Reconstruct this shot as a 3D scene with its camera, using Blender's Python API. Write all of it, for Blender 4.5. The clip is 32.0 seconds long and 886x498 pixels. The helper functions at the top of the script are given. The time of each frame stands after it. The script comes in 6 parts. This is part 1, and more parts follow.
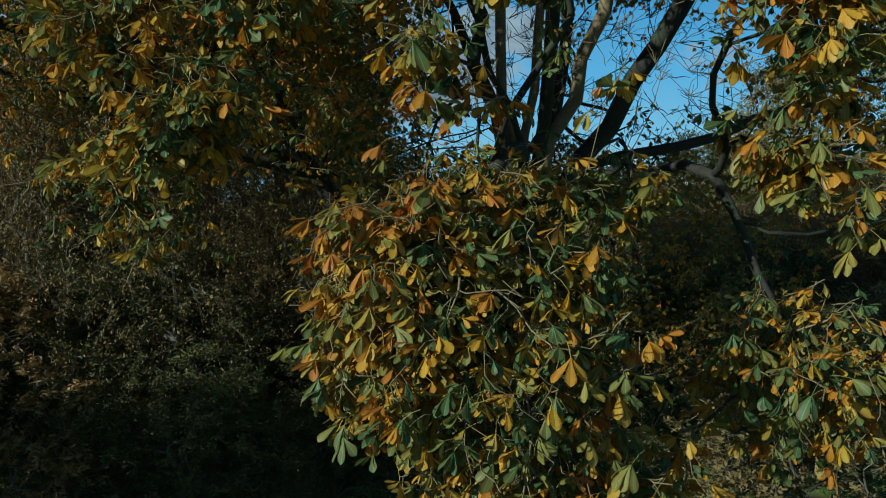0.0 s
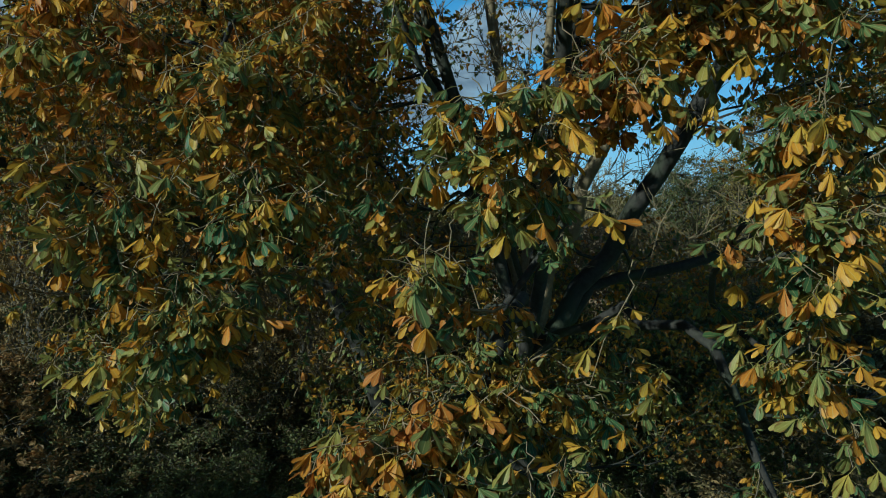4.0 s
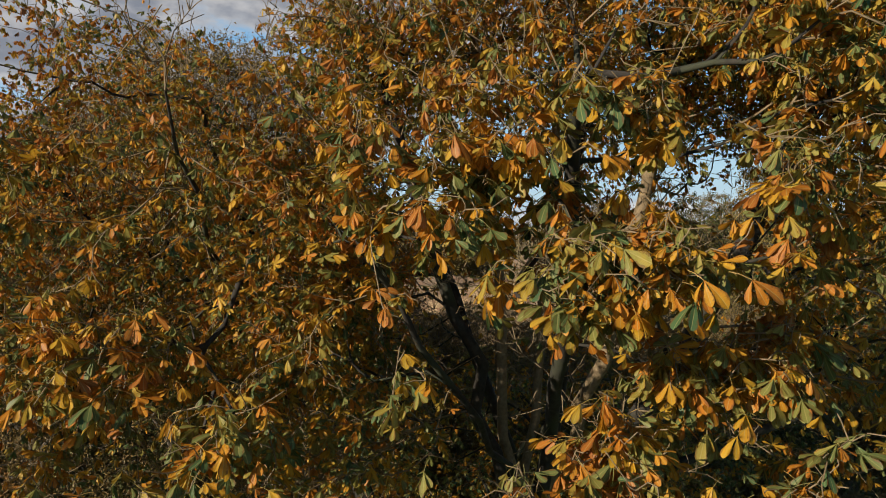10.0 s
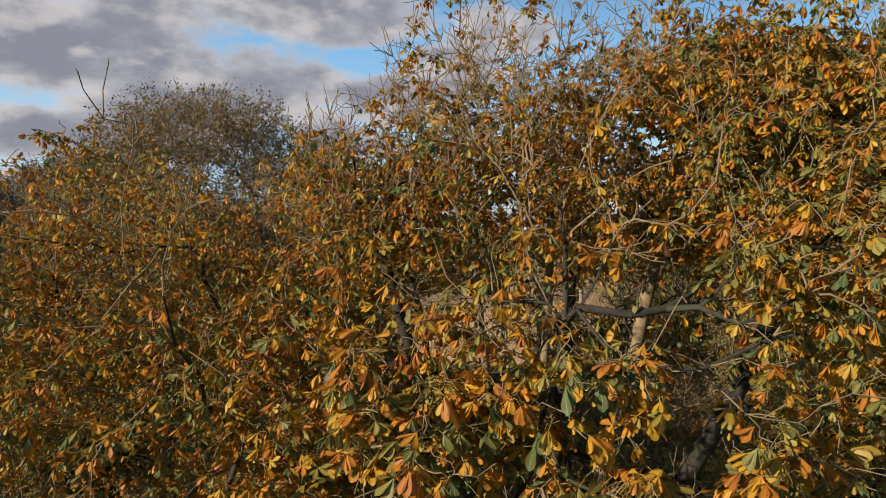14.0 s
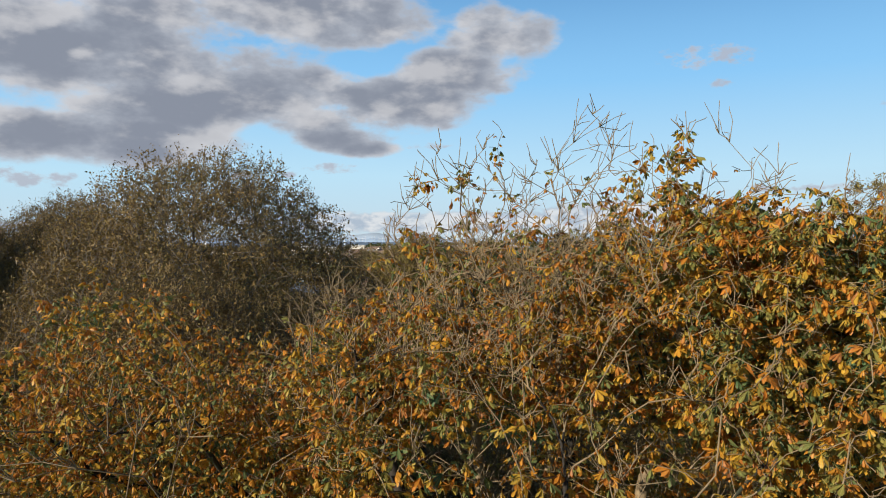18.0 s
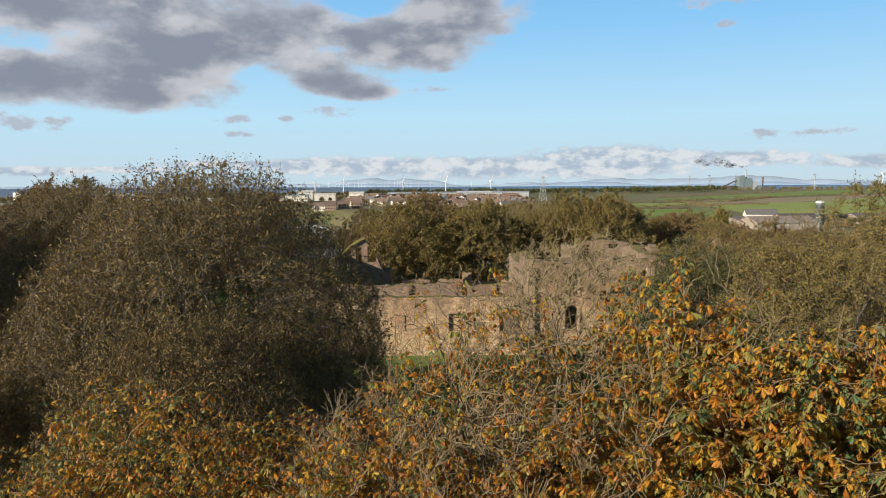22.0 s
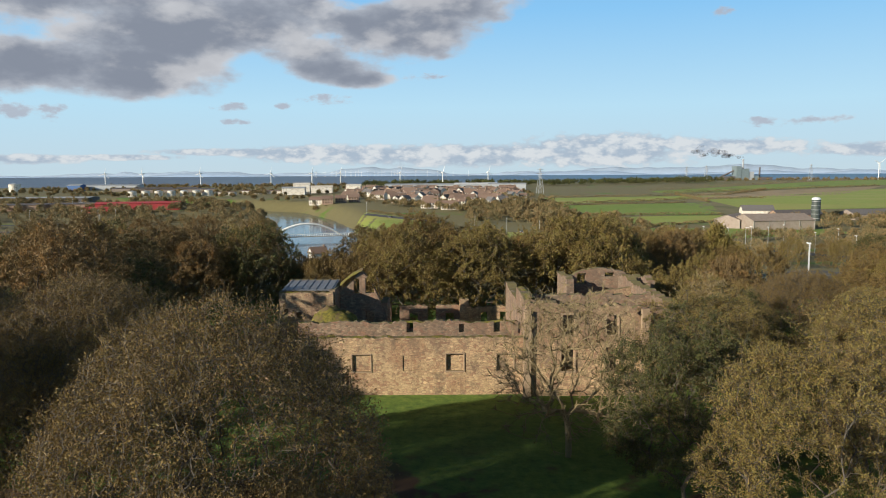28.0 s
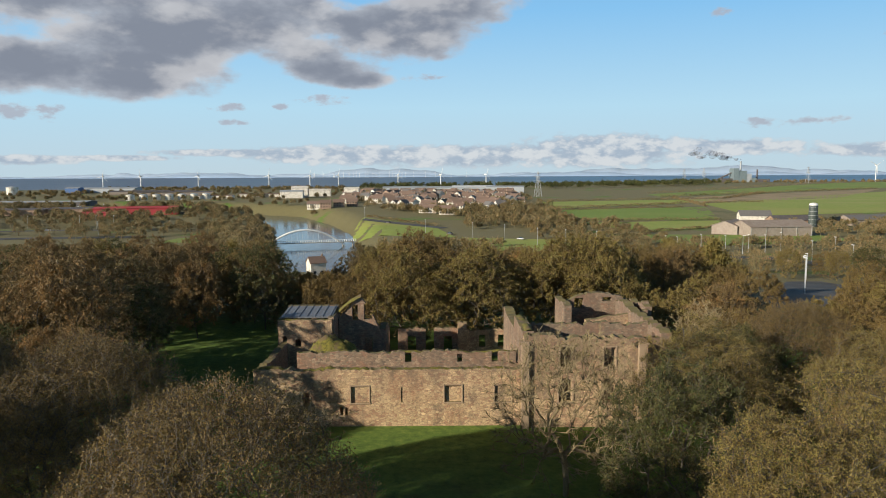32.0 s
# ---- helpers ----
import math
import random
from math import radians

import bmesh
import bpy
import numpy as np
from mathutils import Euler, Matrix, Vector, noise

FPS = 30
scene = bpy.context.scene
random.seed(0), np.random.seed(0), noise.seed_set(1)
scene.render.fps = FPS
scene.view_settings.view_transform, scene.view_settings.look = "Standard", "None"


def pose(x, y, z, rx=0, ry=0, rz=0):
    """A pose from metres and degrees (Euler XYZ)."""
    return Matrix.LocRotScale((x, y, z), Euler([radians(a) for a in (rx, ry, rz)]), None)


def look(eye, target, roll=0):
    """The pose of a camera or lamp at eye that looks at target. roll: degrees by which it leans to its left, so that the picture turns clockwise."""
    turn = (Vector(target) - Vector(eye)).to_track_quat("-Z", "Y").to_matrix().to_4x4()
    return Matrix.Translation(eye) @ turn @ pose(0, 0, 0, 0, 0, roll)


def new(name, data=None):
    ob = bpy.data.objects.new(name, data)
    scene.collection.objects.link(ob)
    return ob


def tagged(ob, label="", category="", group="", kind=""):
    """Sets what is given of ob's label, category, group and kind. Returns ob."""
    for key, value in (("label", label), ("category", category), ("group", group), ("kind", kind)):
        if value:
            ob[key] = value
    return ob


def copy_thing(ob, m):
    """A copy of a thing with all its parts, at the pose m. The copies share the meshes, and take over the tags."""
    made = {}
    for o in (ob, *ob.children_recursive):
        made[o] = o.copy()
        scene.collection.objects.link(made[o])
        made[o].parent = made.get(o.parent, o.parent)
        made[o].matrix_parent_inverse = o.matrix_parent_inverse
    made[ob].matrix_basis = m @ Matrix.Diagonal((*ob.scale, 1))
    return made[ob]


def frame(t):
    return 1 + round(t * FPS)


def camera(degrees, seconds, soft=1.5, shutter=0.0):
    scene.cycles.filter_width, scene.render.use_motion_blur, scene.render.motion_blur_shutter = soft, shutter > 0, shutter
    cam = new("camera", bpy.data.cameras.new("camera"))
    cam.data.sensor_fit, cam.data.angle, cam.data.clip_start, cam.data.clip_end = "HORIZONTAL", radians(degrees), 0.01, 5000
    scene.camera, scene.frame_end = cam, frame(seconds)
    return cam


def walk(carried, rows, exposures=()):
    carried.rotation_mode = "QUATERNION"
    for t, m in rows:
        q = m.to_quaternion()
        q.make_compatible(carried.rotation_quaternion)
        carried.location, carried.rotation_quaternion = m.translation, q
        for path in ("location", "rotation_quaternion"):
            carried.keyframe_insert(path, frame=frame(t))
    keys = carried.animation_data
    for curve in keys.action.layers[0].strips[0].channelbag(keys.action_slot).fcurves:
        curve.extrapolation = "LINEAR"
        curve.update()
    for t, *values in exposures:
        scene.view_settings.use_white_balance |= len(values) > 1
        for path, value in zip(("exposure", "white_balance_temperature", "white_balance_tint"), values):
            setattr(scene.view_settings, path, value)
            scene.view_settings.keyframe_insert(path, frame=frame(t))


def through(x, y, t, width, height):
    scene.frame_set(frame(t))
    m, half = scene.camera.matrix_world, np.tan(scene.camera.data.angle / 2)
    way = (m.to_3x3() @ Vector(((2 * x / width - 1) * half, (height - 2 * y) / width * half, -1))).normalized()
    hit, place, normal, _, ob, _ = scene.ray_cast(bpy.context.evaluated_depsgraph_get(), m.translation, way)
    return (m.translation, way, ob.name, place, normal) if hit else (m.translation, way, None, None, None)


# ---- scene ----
cam = camera(64.0, 32.0, 1.0)
PATH = [
    (0.0, pose(0.000, -0.000, 7.895, 88.74, 0.28, -0.00)),
    (0.5, pose(0.000, -0.000, 8.108, 88.74, 0.28, -0.00)),
    (1.0, pose(0.000, -0.000, 8.326, 88.74, 0.28, -0.00)),
    (1.5, pose(0.000, -0.000, 8.544, 88.74, 0.28, -0.00)),
    (2.0, pose(0.000, -0.000, 8.775, 88.74, 0.28, -0.00)),
    (2.5, pose(0.000, -0.000, 9.004, 88.74, 0.28, -0.00)),
    (4.5, pose(0.000, -0.000, 9.984, 88.74, 0.28, -0.00)),
    (5.0, pose(0.000, -0.000, 10.241, 88.74, 0.28, -0.00)),
    (5.5, pose(0.000, -0.000, 10.468, 88.74, 0.28, -0.00)),
    (6.0, pose(0.000, -0.000, 10.730, 88.74, 0.28, -0.00)),
    (6.5, pose(0.000, -0.000, 10.964, 88.74, 0.28, -0.00)),
    (7.0, pose(0.000, -0.000, 11.248, 88.74, 0.28, -0.00)),
    (7.5, pose(0.000, -0.000, 11.509, 88.74, 0.28, -0.00)),
    (8.0, pose(0.000, -0.000, 11.774, 88.74, 0.28, -0.00)),
    (8.5, pose(0.000, -0.000, 12.001, 88.74, 0.28, -0.00)),
    (9.0, pose(0.000, -0.000, 12.264, 88.74, 0.28, -0.00)),
    (9.5, pose(0.000, -0.000, 12.489, 88.74, 0.28, -0.00)),
    (10.0, pose(0.000, -0.000, 12.741, 88.74, 0.28, -0.00)),
    (10.5, pose(0.026, -0.029, 12.966, 88.74, 0.28, -0.00)),
    (11.0, pose(0.053, -0.059, 13.231, 88.74, 0.28, -0.00)),
    (11.5, pose(0.079, -0.088, 13.458, 88.74, 0.28, -0.00)),
    (12.0, pose(0.090, -0.100, 13.734, 88.74, 0.28, -0.00)),
    (12.5, pose(0.090, -0.100, 13.983, 88.74, 0.28, -0.00)),
    (13, pose(0.090, -0.100, 14.271, 88.74, 0.28, -0.00)),
    (13.5, pose(0.090, -0.100, 14.516, 88.74, 0.28, -0.00)),
    (14, pose(0.090, -0.100, 14.826, 88.79, 0.28, -0.00)),
    (14.5, pose(0.090, -0.100, 15.116, 88.83, 0.28, -0.00)),
    (16.5, pose(0.090, -0.100, 16.336, 88.92, 0.28, -0.00)),
    (17, pose(0.090, -0.100, 16.647, 88.92, 0.28, -0.00)),
    (17.5, pose(0.090, -0.100, 16.941, 88.92, 0.28, -0.00)),
    (18, pose(0.090, -0.100, 17.271, 88.92, 0.28, -0.00)),
    (18.5, pose(0.090, -0.100, 17.567, 88.92, 0.28, -0.00)),
    (19, pose(0.090, -0.100, 17.907, 88.83, 0.28, -0.00)),
    (19.5, pose(0.090, -0.100, 18.176, 88.65, 0.28, -0.00)),
    (20, pose(0.090, -0.100, 18.525, 88.01, 0.28, -0.00)),
    (20.5, pose(0.090, -0.100, 18.841, 87.19, 0.28, -0.00)),
    (21, pose(0.090, -0.100, 19.205, 86.28, 0.28, -0.02)),
    (22.5, pose(0.090, -0.100, 20.477, 83.78, 0.28, -0.08)),
    (23.0, pose(0.090, -0.100, 21.037, 83.46, 0.28, -0.10)),
    (23.5, pose(0.090, -0.100, 21.493, 83.46, 0.28, -0.12)),
    (24.0, pose(0.090, -0.100, 22.049, 83.46, 0.28, -0.14)),
    (24.5, pose(0.090, -0.100, 22.559, 83.46, 0.28, -0.16)),
    (25.0, pose(0.090, -0.100, 23.063, 83.46, 0.28, -0.18)),
    (25.5, pose(0.090, -0.100, 23.574, 83.46, 0.28, -0.20)),
    (26.0, pose(0.090, -0.100, 24.080, 83.46, 0.28, -0.22)),
    (26.5, pose(0.090, -0.100, 24.559, 83.49, 0.28, -0.24)),
    (28.5, pose(0.090, -0.100, 26.470, 83.51, 0.28, -0.32)),
    (29.0, pose(0.090, -0.100, 26.845, 83.53, 0.28, -0.34)),
    (29.5, pose(0.090, -0.100, 27.362, 83.53, 0.28, -0.36)),
    (30.0, pose(0.090, -0.100, 27.738, 83.55, 0.28, -0.38)),
    (30.5, pose(0.090, -0.100, 28.256, 83.55, 0.28, -0.40)),
    (31.0, pose(0.090, -0.100, 28.666, 83.55, 0.28, -0.42)),
    (31.5, pose(0.090, -0.100, 29.179, 83.55, 0.28, -0.44)),
    (32.0, pose(0.090, -0.100, 29.699, 83.55, 0.28, -0.46)),
]
EXPOSURES = [(0.0, -0.09, 5000, -18), (5.0, -0.05, 4700, -17), (7.5, 0.14, 5100, -7), (10.0, 0.31, 6500, 8), (13.0, 0.38, 6700, 12), (18.0, 0.46, 6250, 8), (26.0, 0.44, 6200, 7), (32.0, 0.35, 6200, 7)]
walk(cam, PATH, EXPOSURES)

# ---- world, sun ----
SUN_DIR = Vector((-0.84, -0.54, 0.33)).normalized()      # towards the sun


def nt_new(tree, kind, **kw):
    n = tree.nodes.new(kind)
    for k, v in kw.items():
        n.inputs[k].default_value = v
    return n


def math_node(tree, op, a, b=None, c=None, clamp=False):
    n = tree.nodes.new("ShaderNodeMath")
    n.operation, n.use_clamp = op, clamp
    for i, v in enumerate((a, b, c)):
        if v is None:
            continue
        if isinstance(v, (int, float)):
            n.inputs[i].default_value = v
        else:
            tree.links.new(v, n.inputs[i])
    return n.outputs[0]


def smooth(tree, v, lo, hi):
    n = tree.nodes.new("ShaderNodeMapRange")
    n.interpolation_type = "SMOOTHSTEP"
    tree.links.new(v, n.inputs["Value"])
    n.inputs["From Min"].default_value, n.inputs["From Max"].default_value = lo, hi
    return n.outputs["Result"]


def mix_rgb(tree, fac, a, b, blend="MIX"):
    n = tree.nodes.new("ShaderNodeMix")
    n.data_type, n.blend_type = "RGBA", blend
    for sock, v in ((n.inputs[0], fac), (n.inputs[6], a), (n.inputs[7], b)):
        if isinstance(v, (int, float)):
            sock.default_value = v
        elif isinstance(v, tuple):
            sock.default_value = (*v, 1) if len(v) == 3 else v
        else:
            tree.links.new(v, sock)
    return n.outputs[2]


def ramp(tree, fac, stops, mode="LINEAR"):
    n = tree.nodes.new("ShaderNodeValToRGB")
    n.color_ramp.interpolation = mode
    els = n.color_ramp.elements
    while len(els) < len(stops):
        els.new(0.5)
    for e, (p, c) in zip(els, stops):
        e.position, e.color = p, (*c, 1)
    tree.links.new(fac, n.inputs[0])
    return n.outputs[0]


def build_world():
    w = bpy.data.worlds.new("sky")
    scene.world = w
    w.use_nodes = True
    t = w.node_tree
    t.nodes.clear()
    L = t.links.new
    sky = t.nodes.new("ShaderNodeTexSky")
    sky.sky_type, sky.sun_disc = "NISHITA", False
    sky.sun_elevation = math.asin(SUN_DIR.z)
    sky.sun_rotation = math.atan2(SUN_DIR.x, SUN_DIR.y)
    sky.air_density, sky.dust_density, sky.ozone_density = 1.0, 0.2, 2.0
    co = t.nodes.new("ShaderNodeTexCoord").outputs["Generated"]
    sep = t.nodes.new("ShaderNodeSeparateXYZ")
    L(co, sep.inputs[0])
    x, y, z = sep.outputs
    az = math_node(t, "MULTIPLY", math_node(t, "ARCTAN2", x, y), 57.2958)
    el = math_node(t, "MULTIPLY", math_node(t, "ARCSINE", z), 57.2958)
    cmb = t.nodes.new("ShaderNodeCombineXYZ")
    L(math_node(t, "MULTIPLY", az, 0.095), cmb.inputs[0])
    L(math_node(t, "MULTIPLY", el, 0.18), cmb.inputs[1])
    cmb.inputs[2].default_value = 3.3

    def fbm(vec, scale, detail, rough=0.55, off=(0, 0, 0)):
        m = t.nodes.new("ShaderNodeMapping")
        L(vec, m.inputs[0])
        m.inputs["Location"].default_value = off
        n = t.nodes.new("ShaderNodeTexNoise")
        L(m.outputs[0], n.inputs["Vector"])
        n.inputs["Scale"].default_value, n.inputs["Detail"].default_value, n.inputs["Roughness"].default_value = scale, detail, rough
        return n.outputs["Fac"]

    # cloud banks: soft lens-shaped masses (bearing, height, half width, half depth in degrees), broken up by noise
    def masses(spots):
        total = None
        for a, e, ra, re in spots:
            p = math_node(t, "POWER", math_node(t, "MULTIPLY_ADD", az, 1 / ra, -a / ra), 2.0)
            q = math_node(t, "POWER", math_node(t, "MULTIPLY_ADD", el, 1 / re, -e / re), 2.0)
            m = math_node(t, "MAXIMUM", math_node(t, "SUBTRACT", 1.0, math_node(t, "ADD", p, q)), -1.5)
            total = m if total is None else math_node(t, "SMOOTH_MAX", total, m, 0.35)
        return total

    bank = masses([(-30.0, 13.6, 17.0, 4.6), (-23.0, 7.2, 6.6, 1.9), (-29.5, 7.4, 6.6, 1.8), (-21.0, 10.0, 9.0, 2.2), (-13.5, 10.8, 9.5, 2.4), (-6.2, 7.0, 2.6, 0.8), (-4.0, 10.6, 6.5, 1.9), (-9.0, 9.2, 7.0, 1.5), (-8.0, 7.9, 4.0, 1.2), (1.6, 13.0, 5.2, 1.7), (-10.0, 17.0, 9.5, 2.3), (4.6, 15.6, 4.2, 2.2), (-47.0, 9.0, 12.0, 5.0)])
    wisp = masses([(-30.3, 4.15, 3.6, 0.75), (-16.2, 4.7, 1.35, 0.42), (-15.9, 3.6, 1.3, 0.26), (-12.2, 4.9, 0.7, 0.28), (-8.9, 5.4, 2.3, 0.42), (-1.6, 7.2, 1.9, 0.34), (20.6, 13.2, 3.4, 0.85), (24.8, 3.2, 2.4, 0.42), (28.6, 3.3, 1.9, 0.38), (21.4, 11.2, 1.0, 0.4), (36.0, 9.0, 4.0, 0.6)])
    rim = masses([(-7.0, 1.15, 8.5, 0.75), (1.2, 1.0, 11.0, 0.9), (13.2, 1.35, 7.5, 1.3), (-15.5, 1.3, 6.0, 0.3), (22.0, 1.5, 6.5, 0.62), (-30.5, 0.75, 5.0, 0.35), (-24.0, 0.9, 4.0, 0.22), (33.0, 1.2, 6.0, 0.5)])
    big = fbm(cmb.outputs[0], 1.7, 9, 0.55, (1.7, 0.4, 0))
    puff = fbm(cmb.outputs[0], 1.9, 6, 0.52, (1.7, 0.4, 0))
    lit = fbm(cmb.outputs[0], 1.9, 6, 0.52, (1.86, 0.20, 0))
    fine = fbm(cmb.outputs[0], 6.5, 7, 0.6, (7.2, 2.0, 1))
    body = math_node(t, "ADD", bank, math_node(t, "MULTIPLY_ADD", big, 4.0, -1.52))
    m1 = smooth(t, body, 0.0, 0.75)
    m2 = smooth(t, math_node(t, "ADD", rim, math_node(t, "MULTIPLY_ADD", fine, 3.4, -1.30)), 0.0, 0.9)
    m3 = math_node(t, "MULTIPLY", smooth(t, math_node(t, "ADD", wisp, math_node(t, "MULTIPLY_ADD", fine, 5.5, -2.8)), 0.0, 1.1), 0.85)
    # broken cloud in the rest of the sky, out of the way we look
    off = fbm(cmb.outputs[0], 0.8, 8, 0.56, (3.1, 8.0, 2))
    m4 = math_node(t, "MULTIPLY", smooth(t, off, 0.57, 0.66), math_node(t, "MAXIMUM", smooth(t, math_node(t, "ABSOLUTE", az), 44.0, 60.0), smooth(t, el, 24.0, 32.0)))
    m4 = math_node(t, "MULTIPLY", m4, smooth(t, el, 52.0, 34.0))
    cloud = math_node(t, "MAXIMUM", math_node(t, "MAXIMUM", m1, m4), math_node(t, "MAXIMUM", math_node(t, "MULTIPLY", m2, 0.8), m3))
    # lit shoulders where the mass falls away, grey undersides where it is thick
    rel = smooth(t, math_node(t, "SUBTRACT", puff, lit), -0.05, 0.20)
    thick = smooth(t, body, 0.1, 1.5)
    col = mix_rgb(t, thick, (0.64, 0.66, 0.72), (0.32, 0.345, 0.415))
    col = mix_rgb(t, math_node(t, "MULTIPLY", rel, 0.54), col, (0.92, 0.88, 0.87))
    colb = mix_rgb(t, smooth(t, math_node(t, "ADD", fine, math_node(t, "MULTIPLY", rel, 0.12)), 0.44, 0.64), (0.50, 0.56, 0.67), (0.95, 0.92, 0.91))
    col = mix_rgb(t, math_node(t, "MULTIPLY", m3, smooth(t, body, 0.3, 0.0)), col, (0.55, 0.56, 0.64))
    low = math_node(t, "MULTIPLY", m2, smooth(t, el, 4.6, 2.6))
    col = mix_rgb(t, low, col, colb)
    skyc = mix_rgb(t, 1.0, sky.outputs[0], (SKY_K * 0.86, SKY_K, SKY_K * 1.16), "MULTIPLY")
    # pale band low over the horizon, clear blue higher up
    lowc = ramp(t, math_node(t, "MULTIPLY", el, 1 / 24.0, clamp=True), [(0.0, (0.78, 0.94, 1.03)), (0.2, (0.70, 1.01, 1.20)), (0.5, (0.38, 0.78, 1.20)), (1.0, (0.16, 0.44, 0.90))])
    skyc = mix_rgb(t, math_node(t, "MULTIPLY", smooth(t, el, 42.0, 12.0), 0.9), skyc, lowc)
    out = mix_rgb(t, cloud, skyc, col)
    bg = t.nodes.new("ShaderNodeBackground")
    L(out, bg.inputs["Color"])
    bg.inputs["Strength"].default_value = SKY_STRENGTH
    wo = t.nodes.new("ShaderNodeOutputWorld")
    L(bg.outputs[0], wo.inputs[0])


SKY_K, SKY_STRENGTH = 0.019, 0.60
build_world()
sun_data = bpy.data.lights.new("sun", "SUN")
sun_data.energy, sun_data.angle, sun_data.color = 5.0, radians(0.6), (1.0, 0.86, 0.68)
sun = new("sun", sun_data)
sun.matrix_world = look(SUN_DIR * 100, (0, 0, 0))

# ---- materials ----


def material(name, base=(0.5, 0.5, 0.5), rough=0.8):
    m = bpy.data.materials.new(name)
    m.use_nodes = True
    t = m.node_tree
    b = t.nodes["Principled BSDF"]
    b.inputs["Base Color"].default_value = (*base, 1)
    b.inputs["Roughness"].default_value = rough
    return m, t, b


def coords(t, which="Object"):
    return t.nodes.new("ShaderNodeTexCoord").outputs[which]


def noise_of(t, vec, scale, detail=4, rough=0.55):
    n = t.nodes.new("ShaderNodeTexNoise")
    if vec is not None:
        t.links.new(vec, n.inputs["Vector"])
    n.inputs["Scale"].default_value, n.inputs["Detail"].default_value, n.inputs["Roughness"].default_value = scale, detail, rough
    return n.outputs["Fac"]


def bump(t, b, height, strength=0.4, distance=0.05):
    n = t.nodes.new("ShaderNodeBump")
    n.inputs["Strength"].default_value, n.inputs["Distance"].default_value = strength, distance
    t.links.new(height, n.inputs["Height"])
    t.links.new(n.outputs[0], b.inputs["Normal"])


def rough_mat(name, c0, c1, scale=6.0, rough=0.85, bump_d=0.01, c2=None, scale2=0.6):
    """Two colours broken by fine grain, and a third by broad stains."""
    m, t, b = material(name, c0, rough)
    co = coords(t)
    f = noise_of(t, co, scale, 6, 0.6)
    col = ramp(t, f, [(0.3, c0), (0.7, c1)])
    if c2:
        col = mix_rgb(t, smooth(t, noise_of(t, co, scale2, 3), 0.45, 0.68), col, c2)
    t.links.new(col, b.inputs["Base Color"])
    bump(t, b, f, 0.5, bump_d)
    return m


def leafy(name, stops, grain=3.0, through=0.35, per_object=0.0, vein=False, broad=0.55):
    """Leaf surface: one hue per leaf, browned patches, light shining through."""
    m = bpy.data.materials.new(name)
    m.use_nodes = True
    t = m.node_tree
    t.nodes.clear()
    isl = t.nodes.new("ShaderNodeNewGeometry").outputs["Random Per Island"]
    obj = t.nodes.new("ShaderNodeObjectInfo").outputs["Random"]
    r = math_node(t, "FRACT", math_node(t, "ADD", isl, obj)) if per_object == 0 else math_node(
        t, "ADD", math_node(t, "MULTIPLY", isl, 1 - per_object), math_node(t, "MULTIPLY", obj, per_object))
    co = coords(t)
    big = noise_of(t, co, broad, 3)
    r = math_node(t, "ADD", math_node(t, "MULTIPLY", r, 0.8), math_node(t, "MULTIPLY_ADD", big, 1.1, -0.43), clamp=True)
    if vein:      # lower leaves are still green
        h = t.nodes.new("ShaderNodeSeparateXYZ")
        t.links.new(t.nodes.new("ShaderNodeNewGeometry").outputs["Position"], h.inputs[0])
        r = math_node(t, "ADD", r, math_node(t, "MULTIPLY_ADD", smooth(t, h.outputs[2], 15.0, 6.0), 0.18, 0.02), clamp=True)
    col = ramp(t, r, stops)
    if vein:
        uv = t.nodes.new("ShaderNodeTexCoord").outputs["UV"]
        sp = t.nodes.new("ShaderNodeSeparateXYZ")
        t.links.new(uv, sp.inputs[0])
        side = math_node(t, "ABSOLUTE", math_node(t, "SUBTRACT", sp.outputs[0], 0.5))
        wave = math_node(t, "SINE", math_node(t, "MULTIPLY_ADD", sp.outputs[1], 95.0, math_node(t, "MULTIPLY", side, -60.0)))
        edge = math_node(t, "ADD", math_node(t, "MULTIPLY", side, 1.6), math_node(t, "MULTIPLY", noise_of(t, co, 16, 3), 0.9))
        col = mix_rgb(t, math_node(t, "MULTIPLY", smooth(t, edge, 0.85, 1.15), 0.75), col, (0.16, 0.062, 0.018))
        col = mix_rgb(t, math_node(t, "MULTIPLY", smooth(t, wave, 0.3, 1.0), 0.22), col, (0.06, 0.05, 0.015))
        rib = smooth(t, side, 0.045, 0.015)
        col = mix_rgb(t, math_node(t, "MULTIPLY", rib, 0.5), col, (0.5, 0.42, 0.16))
    else:
        col = mix_rgb(t, math_node(t, "MULTIPLY", smooth(t, noise_of(t, co, grain, 3), 0.5, 0.7), 0.35), col, (0.05, 0.035, 0.015))
    d = t.nodes.new("ShaderNodeBsdfPrincipled")
    d.inputs["Roughness"].default_value = 0.5
    d.inputs["Specular IOR Level"].default_value = 0.28
    tr = t.nodes.new("ShaderNodeBsdfTranslucent")
    mx = t.nodes.new("ShaderNodeMixShader")
    mx.inputs[0].default_value = through
    t.links.new(col, d.inputs["Base Color"])
    t.links.new(col, tr.inputs["Color"])
    t.links.new(d.outputs[0], mx.inputs[1])
    t.links.new(tr.outputs[0], mx.inputs[2])
    o = t.nodes.new("ShaderNodeOutputMaterial")
    t.links.new(mx.outputs[0], o.inputs[0])
    return m


